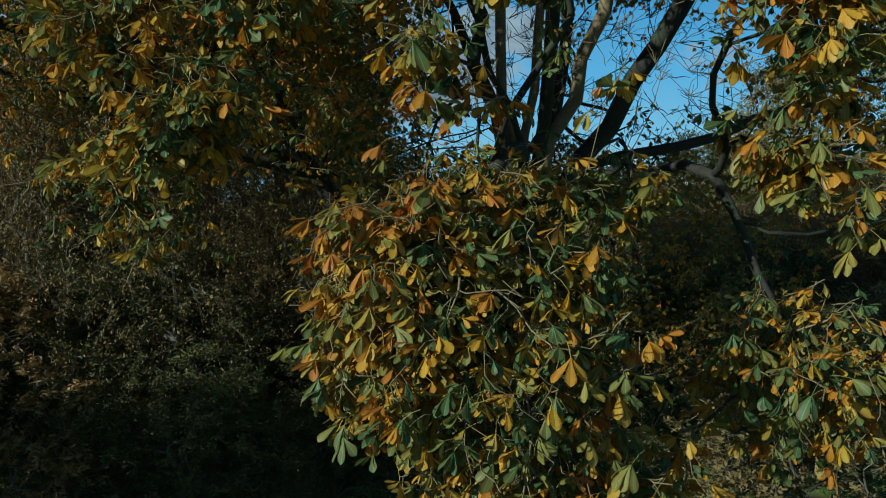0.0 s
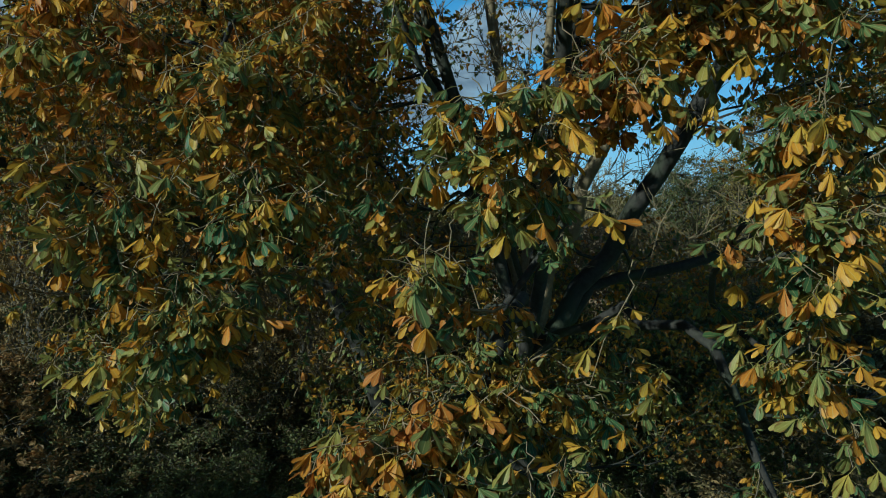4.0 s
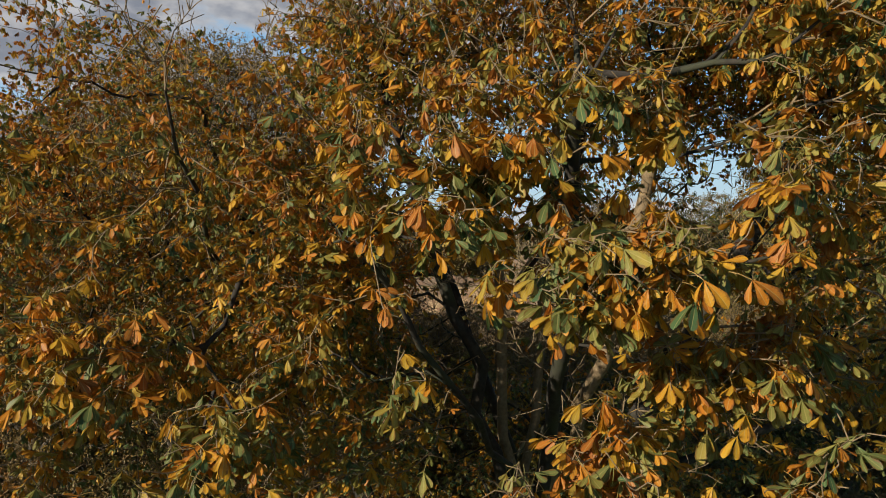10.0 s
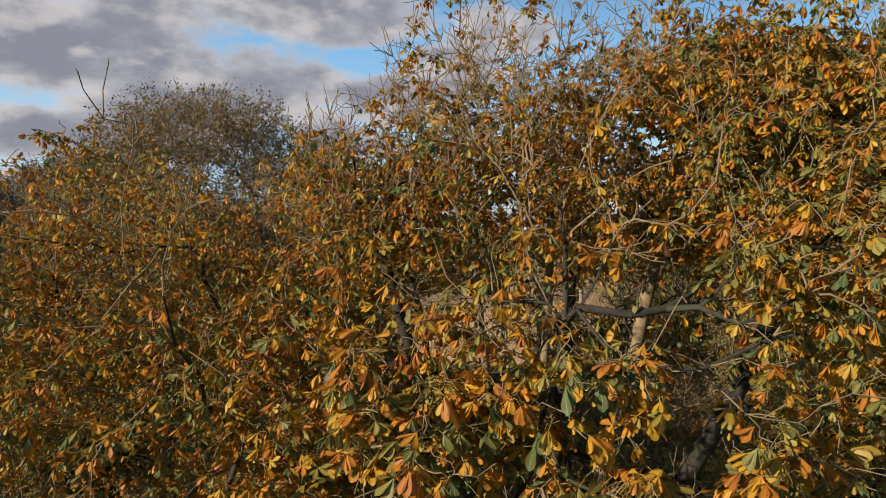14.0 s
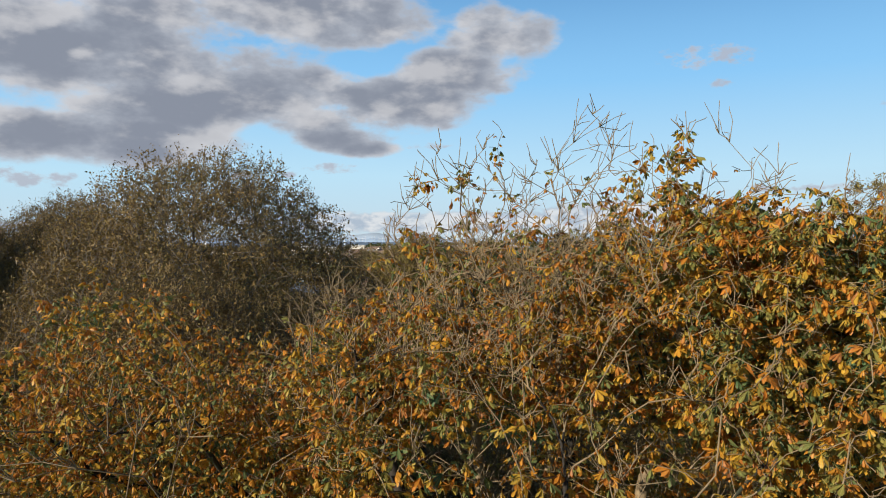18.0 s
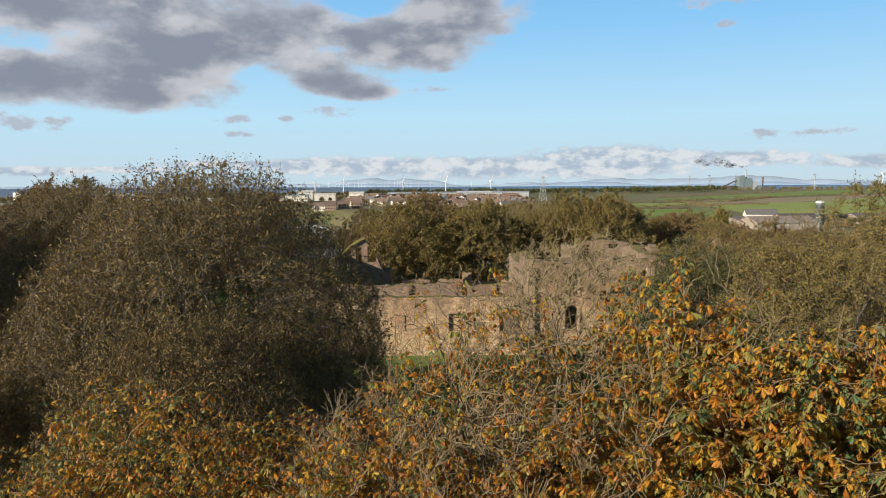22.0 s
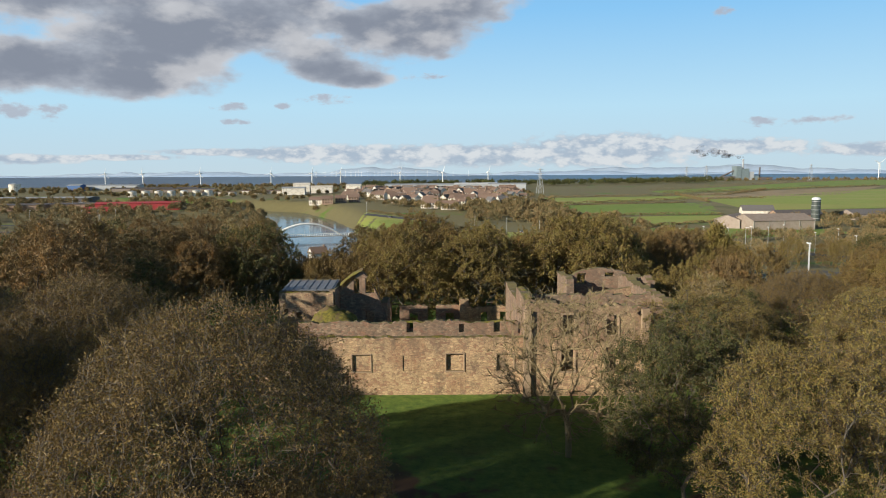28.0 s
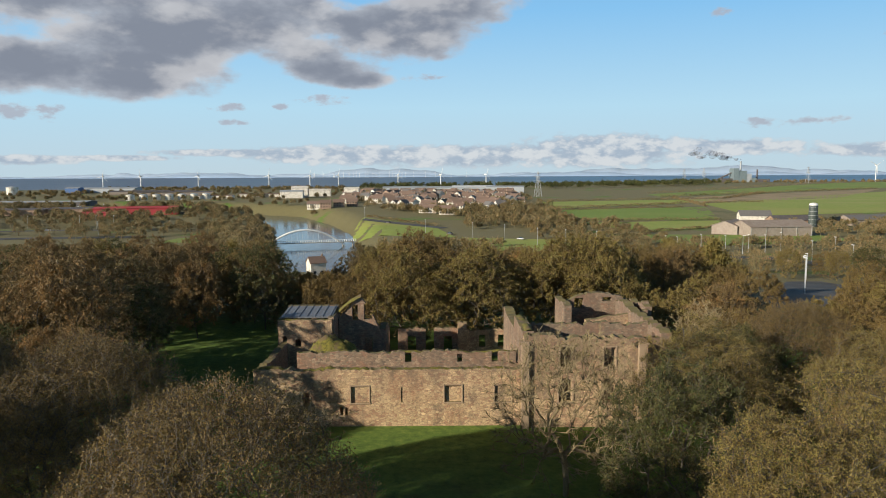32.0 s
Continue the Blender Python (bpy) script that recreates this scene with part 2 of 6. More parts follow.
GREEN, OLIVE, YELLOW, ORANGE, RUST, BROWN = (0.15, 0.185, 0.06), (0.31, 0.27, 0.06), (0.62, 0.36, 0.03), (0.55, 0.21, 0.02), (0.42, 0.15, 0.03), (0.27, 0.115, 0.045)
M_CHESTNUT = leafy("chestnut_leaf", [(0.0, BROWN), (0.13, RUST), (0.33, ORANGE), (0.54, YELLOW), (0.69, OLIVE), (0.88, GREEN), (1.0, (0.08, 0.15, 0.06))], through=0.32, vein=True)
M_OAK = leafy("faded_leaf", [(0.0, (0.14, 0.088, 0.03)), (0.4, (0.245, 0.163, 0.052)), (0.7, (0.23, 0.163, 0.052)), (1.0, (0.15, 0.125, 0.045))], 2.0, 0.2)
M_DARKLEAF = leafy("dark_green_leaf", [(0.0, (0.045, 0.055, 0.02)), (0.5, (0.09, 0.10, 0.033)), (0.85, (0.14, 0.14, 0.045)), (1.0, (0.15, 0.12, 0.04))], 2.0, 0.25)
M_YELLOWLEAF = leafy("yellowing_leaf", [(0.0, (0.17, 0.12, 0.036)), (0.5, (0.275, 0.21, 0.06)), (1.0, (0.19, 0.17, 0.048))], 2.0, 0.18)
M_FARLEAF = leafy("wood_leaf", [(0.0, (0.085, 0.085, 0.035)), (0.3, (0.18, 0.14, 0.06)), (0.6, (0.26, 0.175, 0.075)), (0.85, (0.32, 0.185, 0.065)), (1.0, (0.38, 0.18, 0.045))], 1.0, 0.25, per_object=0.75)
M_SPRAY = leafy("fine_twigs", [(0.0, (0.095, 0.064, 0.028)), (0.5, (0.185, 0.125, 0.052)), (1.0, (0.27, 0.19, 0.08))], 1.0, 0.1)
M_BRUSH = leafy("brushwood", [(0.0, (0.09, 0.10, 0.045)), (0.3, (0.19, 0.165, 0.075)), (0.6, (0.28, 0.205, 0.10)), (0.85, (0.35, 0.225, 0.10)), (1.0, (0.15, 0.17, 0.065))], 0.06, 0.15, broad=0.11)
M_BARK = rough_mat("bark", (0.014, 0.012, 0.010), (0.045, 0.037, 0.030), 14, 0.9, 0.02, (0.04, 0.045, 0.025), 1.5)
M_TWIG = rough_mat("twig_bark", (0.14, 0.10, 0.056), (0.27, 0.20, 0.112), 20, 0.8, 0.004)
M_GREYBARK = rough_mat("grey_bark", (0.06, 0.05, 0.04), (0.13, 0.11, 0.085), 12, 0.9, 0.02)
M_PALEBARK = rough_mat("pale_bark", (0.16, 0.122, 0.064), (0.29, 0.225, 0.12), 12, 0.85, 0.01)


# ---- mesh helpers ----


def mesh_object(name, verts, faces, mat, parent=None, label="", uv=None, smooth_shade=False):
    me = bpy.data.meshes.new(name)
    me.from_pydata(verts if isinstance(verts, list) else verts.tolist(), [], faces if isinstance(faces, list) else faces.tolist())
    if uv is not None:
        lay = me.uv_layers.new(name="UVMap")
        idx = np.empty(len(me.loops), dtype=np.int32)
        me.loops.foreach_get("vertex_index", idx)
        lay.data.foreach_set("uv", np.asarray(uv, dtype=np.float32)[idx].ravel())
    if smooth_shade:
        me.polygons.foreach_set("use_smooth", [True] * len(me.polygons))
    for m in mat if isinstance(mat, (list, tuple)) else (mat,):
        me.materials.append(m)
    me.update()
    ob = new(name, me)
    if parent:
        ob.parent = parent
    if label:
        tagged(ob, label)
    return ob


def part(name, bm, mat, parent, label=""):
    """Link a bmesh as one mesh object under a thing."""
    me = bpy.data.meshes.new(name)
    bm.to_mesh(me)
    bm.free()
    me.materials.append(mat)
    ob = new(name, me)
    if parent:
        ob.parent = parent
    if label:
        tagged(ob, label)
    return ob


def thing(name, label, category, at=(0, 0, 0), rz=0.0, group="", kind=""):
    ob = new(name)
    ob.empty_display_size = 0.3
    ob.matrix_basis = pose(*at, 0, 0, rz)
    return tagged(ob, label, category, group, kind)


def add_box(bm, x0, x1, y0, y1, z0, z1, turn=0.0):
    m = Matrix.Translation(((x0 + x1) / 2, (y0 + y1) / 2, (z0 + z1) / 2)) @ Matrix.Rotation(turn, 4, "Z") @ Matrix.Diagonal((x1 - x0, y1 - y0, z1 - z0, 1))
    return bmesh.ops.create_cube(bm, size=1, matrix=m)["verts"]


def add_tube(bm, p, q, r0, r1=None, n=8):
    p, q = Vector(p), Vector(q)
    d = q - p
    m = Matrix.Translation((p + q) / 2) @ d.to_track_quat("Z", "Y").to_matrix().to_4x4()
    bmesh.ops.create_cone(bm, cap_ends=True, segments=n, radius1=r0, radius2=r0 if r1 is None else r1, depth=d.length, matrix=m)


def tube_chain(verts, faces, pts, rad):
    """A tapered tube through pts, appended to the lists."""
    n = 9 if rad[0] > 0.10 else 6 if rad[0] > 0.03 else 3
    pts = np.asarray(pts)
    d = np.gradient(pts, axis=0)
    d /= np.linalg.norm(d, axis=1)[:, None] + 1e-9
    up = np.array((0.31, 0.87, 0.12))
    a = np.cross(d, up)
    a /= np.linalg.norm(a, axis=1)[:, None] + 1e-9
    b = np.cross(d, a)
    th = np.arange(n) * (2 * np.pi / n)
    ring = pts[:, None, :] + np.asarray(rad)[:, None, None] * (np.cos(th)[None, :, None] * a[:, None, :] + np.sin(th)[None, :, None] * b[:, None, :])
    k = len(verts)
    verts.extend(map(tuple, ring.reshape(-1, 3)))
    for i in range(len(pts) - 1):
        for j in range(n):
            j2 = (j + 1) % n
            faces.append((k + i * n + j, k + i * n + j2, k + (i + 1) * n + j2, k + (i + 1) * n + j))


def grow(rng, trunk, ends, tip=0.006, power=2.3, star=0.32, seg=0.5, sag=0.0, rough=0.05, limbs=()):
    """Branches from a trunk's line to all the ends. Returns chains of (points, radii) and the last directions."""
    pos, par, path = [np.array(trunk[0], float)], [-1], [0.0]
    chains = []
    line = [0]
    for p in trunk[1:]:
        pos.append(np.array(p, float))
        par.append(len(pos) - 2)
        path.append(0.0)
        line.append(len(pos) - 1)
    chains.append(line)
    fork = len(pos) - 1
    for limb in limbs:
        line, a = [fork], pos[fork]
        for p in limb:
            for s in (1 / 3, 2 / 3, 1.0):
                q = a + (np.array(p, float) - a) * s
                pos.append(q + (rng.normal(0, 0.06, 3) if s < 1 else 0))
                par.append(line[-1])
                path.append(0.0)
                line.append(len(pos) - 1)
            a = np.array(p, float)
        chains.append(line)
    P = np.zeros((len(ends) * 14 + 400, 3))
    C = np.full(len(P), 1e9)
    n = len(pos)
    P[:n] = pos
    C[max(1, fork - 2):n] = 0
    for i in range(fork + 1, n):
        C[i] = C[par[i]] + 0.4 * np.linalg.norm(P[i] - P[par[i]])
    top = pos[fork]
    ends = sorted(ends, key=lambda e: np.linalg.norm(np.asarray(e) - top))
    tips, dirs = [], []
    for e in ends:
        e = np.asarray(e, float)
        k = int(np.argmin(np.linalg.norm(P[:n] - e, axis=1) + star * C[:n]))
        a = P[k]
        dist = np.linalg.norm(e - a)
        if dist < 0.05:
            continue
        m = max(2, min(12, int(dist / seg) + 1))
        pd = a - P[par[k]] if par[k] >= 0 else np.array((0, 0, 1.0))
        pd = pd / (np.linalg.norm(pd) + 1e-9)
        ctrl = a + pd * dist * 0.38 + np.array((0, 0, dist * (0.10 - sag)))
        line, prev = [k], k
        for i in range(1, m + 1):
            s = i / m
            q = (1 - s) ** 2 * a + 2 * s * (1 - s) * ctrl + s * s * e
            if i < m:
                q = q + rng.normal(0, rough * dist / m, 3)
            P[n] = q
            C[n] = C[prev] + dist / m
            par.append(prev)
            line.append(n)
            prev = n
            n += 1
        chains.append(line)
        tips.append(e)
        dirs.append((P[n - 1] - P[n - 2]) / (np.linalg.norm(P[n - 1] - P[n - 2]) + 1e-9))
    kids = np.zeros(n)
    for i in range(n - 1, 0, -1):
        own = kids[i] if kids[i] > 0 else tip ** power
        kids[i] = own
        if par[i] >= 0:
            kids[par[i]] += own
    R = np.maximum(kids, tip ** power) ** (1 / power)
    out = []
    for line in chains:
        r = R[line].copy()
        if len(line) > 1 and line is not chains[0]:
            r[0] = min(r[0], r[1] * 1.15)
        out.append((P[line], r))
    return out, np.array(tips), np.array(dirs)


def dome(rng, n, centre, radii, inner=0.55, floor=-0.5, lumps=0.18, seed=0.0, boughs=0, bough=1.2):
    """Random ends in a lumpy rounded crown, denser towards its skin."""
    out = []
    c, R = np.array(centre), np.array(radii)
    if boughs:      # billowing heads of twigs over the crown
        heads = dome(rng, boughs, centre, R - 0.55 * bough, 0.86, floor, lumps, seed)
        size = bough * rng.uniform(0.7, 1.25, boughs)
        while len(out) < n * 0.65:
            i = int(rng.integers(0, boughs))
            v = rng.normal(0, 1, 3) + 1.1 * (heads[i] - c) / R
            out.append(heads[i] + v / np.linalg.norm(v) * size[i] * (0.45 + 0.55 * rng.random() ** 0.5))
    while len(out) < n:
        v = rng.normal(0, 1, 3)
        v /= np.linalg.norm(v)
        if v[2] < floor or (v[2] < 0.1 and rng.random() < 0.35):
            continue
        k = 1 + lumps * 2 * (noise.noise(Vector(v * 2.1) + Vector((seed, seed * 1.7, 0)))) + lumps * noise.noise(Vector(v * 5.0) + Vector((seed, 0, 3)))
        out.append(c + R * v * k * (inner + (1 - inner) * rng.random() ** 0.6))
    return out


def scatter_leaves(verts, faces, centres, normals, size, rng, aspect=0.55, along=0.5, lift=-0.35):
    """Small pointed leaves or thin sprays (four corners, folded) at the centres."""
    n = len(centres)
    a = rng.normal(0, 1, (n, 3))
    a += normals / (np.linalg.norm(normals, axis=1)[:, None] + 1e-9) * along * 1.4
    a[:, 2] += lift
    a /= np.linalg.norm(a, axis=1)[:, None]
    b = np.cross(a, rng.normal(0, 1, (n, 3)))
    b /= np.linalg.norm(b, axis=1)[:, None]
    c = np.cross(a, b)
    s = (size * rng.uniform(0.6, 1.35, n))[:, None]
    quad = np.stack([centres - a * s * 0.5, centres + b * s * aspect * 0.5 + c * s * 0.12, centres + a * s * 0.5, centres - b * s * aspect * 0.5 + c * s * 0.12], 1)
    k = len(verts)
    verts.extend(map(tuple, quad.reshape(-1, 3)))
    faces.extend((k + 4 * i, k + 4 * i + 1, k + 4 * i + 2, k + 4 * i + 3) for i in range(n))

# ---- ground ----


def terrain(x, y):
    """Height of the land: level round the ruin, falling to the river, a low plain beyond."""
    def st(a, b, v):
        s = min(1, max(0, (v - a) / (b - a)))
        return s * s * (3 - 2 * s)
    z = -13.0 * st(125, 300, y) + 4.5 * st(480, 720, y) - 3.0 * st(1300, 1800, y)
    z += 0.25 * noise.noise(Vector((x * 0.02, y * 0.02, 0))) * st(20, 200, y + abs(x))
    z += 2.0 * st(150, 600, x) * st(350, 700, y) + 4.0 * st(200, 800, x) * st(900, 1500, y)
    bank = river_distance(x, y)
    z += (-22.0 - z) * st(24, -3, bank)
    z -= 16.0 * st(1780, 1900, y - 0.38 * min(0.0, x) + 0.05 * max(0.0, x))
    return z


RIVER = [(-55, 330, 13), (-72, 420, 17), (-90, 520, 21), (-120, 620, 22), (-160, 720, 20), (-260, 790, 18), (-450, 830, 18)]


def river_distance(x, y):
    best = 1e9
    if not (250 < y < 1000 and -900 < x < 90):
        return best
    for (x0, y0, w0), (x1, y1, w1) in zip(RIVER, RIVER[1:]):
        dx, dy = x1 - x0, y1 - y0
        s = min(1, max(0, ((x - x0) * dx + (y - y0) * dy) / (dx * dx + dy * dy)))
        best = min(best, math.hypot(x - x0 - s * dx, y - y0 - s * dy) - (w0 + s * (w1 - w0)))
    return best


def build_ground():
    def axis(lo, hi, marks):
        out, v = [], lo
        while v < hi:
            out.append(v)
            v += next(s for lim, s in marks if v < lim)
        out.append(hi)
        return out
    ys = axis(-400, 1950, [(-50, 40), (140, 7), (300, 14), (920, 13), (1e9, 45)])
    xs = axis(-1900, 1900, [(-500, 60), (-240, 22), (120, 10), (400, 22), (1e9, 60)])
    verts = [(x, y, terrain(x, y)) for y in ys for x in xs]
    n = len(xs)
    faces = [(j * n + i, j * n + i + 1, (j + 1) * n + i + 1, (j + 1) * n + i) for j in range(len(ys) - 1) for i in range(n - 1)]
    m, t, b = material("grassland", (0.08, 0.1, 0.03), 0.95)
    co = coords(t)
    f = noise_of(t, co, 0.9, 8, 0.7)
    g = noise_of(t, co, 0.02, 4, 0.6)
    lawn = ramp(t, f, [(0.28, (0.05, 0.095, 0.012)), (0.5, (0.11, 0.185, 0.022)), (0.72, (0.19, 0.25, 0.04))])
    wild = ramp(t, f, [(0.25, (0.12, 0.11, 0.045)), (0.6, (0.20, 0.175, 0.075)), (0.85, (0.26, 0.21, 0.105))])
    sp = t.nodes.new("ShaderNodeSeparateXYZ")
    t.links.new(co, sp.inputs[0])
    far = smooth(t, sp.outputs[1], 128, 170)
    patch = smooth(t, g, 0.34, 0.42)
    col = mix_rgb(t, math_node(t, "MULTIPLY", far, patch), lawn, wild)
    litter = math_node(t, "MULTIPLY", smooth(t, noise_of(t, co, 0.12, 4), 0.52, 0.6), smooth(t, sp.outputs[1], 66, 56))
    col = mix_rgb(t, litter, col, (0.10, 0.055, 0.025))
    t.links.new(col, b.inputs["Base Color"])
    bump(t, b, f, 0.6, 0.12)
    ob = mesh_object("ground", verts, faces, m, smooth_shade=True)
    tagged(ob, "mown green lawn and rough autumn grassland", "ground", kind="structure")
    # sea and river
    m, t, b = material("sea_water", (0.06, 0.11, 0.17), 0.35)
    co = coords(t)
    f = noise_of(t, co, 0.004, 5)
    col = ramp(t, f, [(0.35, (0.025, 0.06, 0.12)), (0.65, (0.06, 0.095, 0.14))])
    t.links.new(col, b.inputs["Base Color"])
    bump(t, b, noise_of(t, co, 0.3, 4), 0.6, 0.6)
    ob = mesh_object("sea", [(-4000, 1350, -24), (4000, 1350, -24), (4000, 4850, -24), (-4000, 4850, -24)], [(0, 1, 2, 3)], m)
    tagged(ob, "blue-grey open sea reaching the horizon", "sea", kind="structure")
    m, t, b = material("river_water", (0.03, 0.06, 0.09), 0.12)
    b.inputs["Specular IOR Level"].default_value = 0.6
    bump(t, b, noise_of(t, coords(t), 0.5, 3), 0.12, 0.15)
    ob = mesh_object("river", [(-900, 280, -19.2), (90, 280, -19.2), (90, 940, -19.2), (-900, 940, -19.2)], [(0, 1, 2, 3)], m)
    tagged(ob, "calm blue river curving past wooded banks", "river", kind="structure")


build_ground()


def build_hills():
    """Ridges across the water, the blue of haze painted into their colour."""
    rng = np.random.default_rng(4)
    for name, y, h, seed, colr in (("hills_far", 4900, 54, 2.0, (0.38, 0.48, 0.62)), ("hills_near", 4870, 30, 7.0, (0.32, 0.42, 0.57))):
        xs = np.linspace(-4200, 4200, 260)
        prof = []
        for x in xs:
            v = 0.5 + 0.9 * noise.fractal(Vector((x * 0.0016 + seed, seed, 0)), 0.9, 2.1, 5)
            if name == "hills_far":
                v += 0.9 * math.exp(-((x - 2050) / 330) ** 2) + 0.45 * math.exp(-((x + 520) / 260) ** 2) + 0.4 * math.exp(-((x - 1150) / 240) ** 2) + 0.5 * math.exp(-((x - 2300) / 200) ** 2)
            prof.append(max(0.0, v * h * (0.55 if x < -2200 else 1)))
        verts = [(x, y, -26) for x in xs] + [(x, y + 8, -24 + p) for x, p in zip(xs, prof)] + [(x, y + 60, -26) for x in xs]
        k = len(xs)
        faces = [(i, i + 1, k + i + 1, k + i) for i in range(k - 1)] + [(k + i, k + i + 1, 2 * k + i + 1, 2 * k + i) for i in range(k - 1)]
        m = rough_mat(name + "_haze_tint", colr, tuple(c * 0.86 for c in colr), 0.01, 1.0, 0.0)
        tagged(mesh_object(name, verts, faces, m, smooth_shade=True), "distant hills across the firth, coloured pale blue for haze", "hills", kind="structure")


build_hills()

# ---- horse chestnuts ----


def chestnut_leaf(rng, fine=2):
    """One palmate leaf at the origin, hanging down from its stalk. Returns verts, faces, uv."""
    V, F, U = [], [], []
    n = int(rng.choice([5, 5, 6, 7, 7]))
    droop = rng.uniform(0.55, 1.45)
    spread = rng.uniform(1.1, 2.3)
    curl = rng.uniform(-0.4, 0.7)
    rows = [(0.0, 0.04), (0.22, 0.26), (0.45, 0.60), (0.68, 0.97), (0.84, 0.90), (0.95, 0.42), (1.0, 0.03)] if fine == 2 else [(0.0, 0.05), (0.4, 0.55), (0.72, 1.0), (1.0, 0.05)] if fine else [(0.05, 0.2), (0.7, 0.95), (1.0, 0.1)]
    hub = 0
    V.append((0, 0, 0))
    U.append((0.5, 0.0))
    for i in range(n):
        s = (i - (n - 1) / 2) / max(1, (n - 1) / 2)
        ang = s * spread + rng.normal(0, 0.08)
        ln = (1.0 - 0.34 * abs(s)) * rng.uniform(0.85, 1.1)
        w = ln * rng.uniform(0.18, 0.24)
        dr = droop + rng.normal(0, 0.22)
        tw = rng.normal(0, 0.35)
        out = np.array((math.sin(ang), math.cos(ang), 0.0))
        lat = np.array((math.cos(ang), -math.sin(ang), 0.0))
        lat = lat * math.cos(tw) + np.array((0, 0, math.sin(tw)))
        base = len(V)
        p = np.zeros(3)
        prev = 0.0
        for v, wd in rows:
            step = (v - prev) * ln
            prev = v
            bend = dr + curl * v
            p = p + step * (out * math.cos(bend) + np.array((0, 0, -math.sin(bend))))
            nrm = np.cross(lat, out * math.cos(bend) + np.array((0, 0, -math.sin(bend))))
            fold = 0.2 * w * wd
            wav = rng.normal(0, 0.06) * w
            for sgn, u in ((-1, 0.0), (0, 0.5), (1, 1.0)) if fine else ((-1, 0.0), (1, 1.0)):
                q = p + lat * sgn * w * wd + nrm * (fold if sgn else 0) + nrm * wav * sgn
                V.append(tuple(q))
                U.append((0.5 + (u - 0.5) * (0.3 + 0.7 * wd), v))
        for r in range(len(rows) - 1):
            if not fine:
                a = base + 2 * r
                F.append((a, a + 1, a + 3, a + 2))
                continue
            a = base + 3 * r
            F.append((a, a + 1, a + 4, a + 3))
            F.append((a + 1, a + 2, a + 5, a + 4))
        F.append((hub, base + 1, base))
        if fine:
            F.append((hub, base + 2, base + 1))
    # stalk
    k = len(V)
    st = rng.uniform(0.5, 0.9)
    top = np.array((rng.normal(0, 0.12), -0.75 * st, 0.55 * st))
    if not fine:
        return np.array(V), F, np.array(U), top
    for q in (np.zeros(3), top * 0.5 + np.array((0, 0, 0.06)), top):
        for dx, dz in ((-0.014, 0), (0.014, 0), (0, 0.02)):
            V.append((q[0] + dx, q[1], q[2] + dz))
            U.append((0.5, 0.02))
    for r in range(2):
        a = k + 3 * r
        for j in range(3):
            F.append((a + j, a + (j + 1) % 3, a + 3 + (j + 1) % 3, a + 3 + j))
    F.append((hub, k, k + 1))
    return np.array(V), F, np.array(U), top


LEAF_LODS = []
for detail in (2, 1, 0):
    LEAF_RNG = np.random.default_rng(11)
    LEAF_LODS.append([chestnut_leaf(LEAF_RNG, detail) for _ in range(14)])
LEAF_FINE = LEAF_LODS[0]


def leaf_frames(rng, tips, dirs, count, size):
    """Poses of leaves round the twig ends: (place of the stalk's foot, turn about z, tilt, size)."""
    out = []
    for p, d in zip(tips, dirs):
        for _ in range(count(p)):
            yaw = rng.uniform(0, 2 * math.pi)
            back = rng.random() ** 1.6 * (0.6 if p[1] < 8.8 else 0.8)
            out.append((p - d * back + rng.normal(0, 0.03 if p[1] < 8.8 or p[2] > 15.5 else 0.12, 3), yaw, rng.normal(0.1, 0.35), rng.normal(0, 0.3), size * rng.uniform(0.6, 1.2) * (1.0 if p[1] < 6.4 and p[2] < 13.8 else 0.72 if p[1] < 7.6 and p[2] < 15.0 else 0.62 if p[2] < 14.2 or p[0] > 2.8 else 0.5)))
    return out


def leaf_matrix(fr, top):
    p, yaw, tilt, roll, s = fr
    m = Matrix.Rotation(yaw, 4, "Z") @ Matrix.Rotation(tilt, 4, "X") @ Matrix.Rotation(roll, 4, "Y") @ Matrix.Scale(s, 4) @ Matrix.Translation(-Vector(top))
    return Matrix.Translation(Vector(p)) @ m


def join_leaves(frames, kinds, pick):
    """All the leaves as arrays: corners, quads, triangles and texture places."""
    V, U, Q, T = [], [], [], []
    k = 0
    pick = np.asarray(pick)
    for i, (v, f, u, top) in enumerate(kinds):
        idx = np.nonzero(pick == i)[0]
        if not len(idx):
            continue
        P = np.array([frames[j][0] for j in idx])
        yaw, tilt, roll, size = (np.array([frames[j][c] for j in idx]) for c in (1, 2, 3, 4))
        x, y, z = (v - np.asarray(top)).T[:, None, :] * size[None, :, None]
        cr, sr, ct, st, cy, sy = (g[:, None] for g in (np.cos(roll), np.sin(roll), np.cos(tilt), np.sin(tilt), np.cos(yaw), np.sin(yaw)))
        x, z = x * cr + z * sr, z * cr - x * sr
        y, z = y * ct - z * st, y * st + z * ct
        x, y = x * cy - y * sy, x * sy + y * cy
        W = np.stack([x, y, z], 2) + P[:, None, :]
        n = len(v)
        off = k + n * np.arange(len(idx))[:, None, None]
        for out, c in ((Q, 4), (T, 3)):
            g = np.array([q for q in f if len(q) == c], dtype=np.int64)
            if len(g):
                out.append((g[None] + off).reshape(-1, c))
        V.append(W.reshape(-1, 3))
        U.append(np.tile(u, (len(idx), 1)))
        k += n * len(idx)
    return np.concatenate(V), np.concatenate(Q), np.concatenate(T), np.concatenate(U)


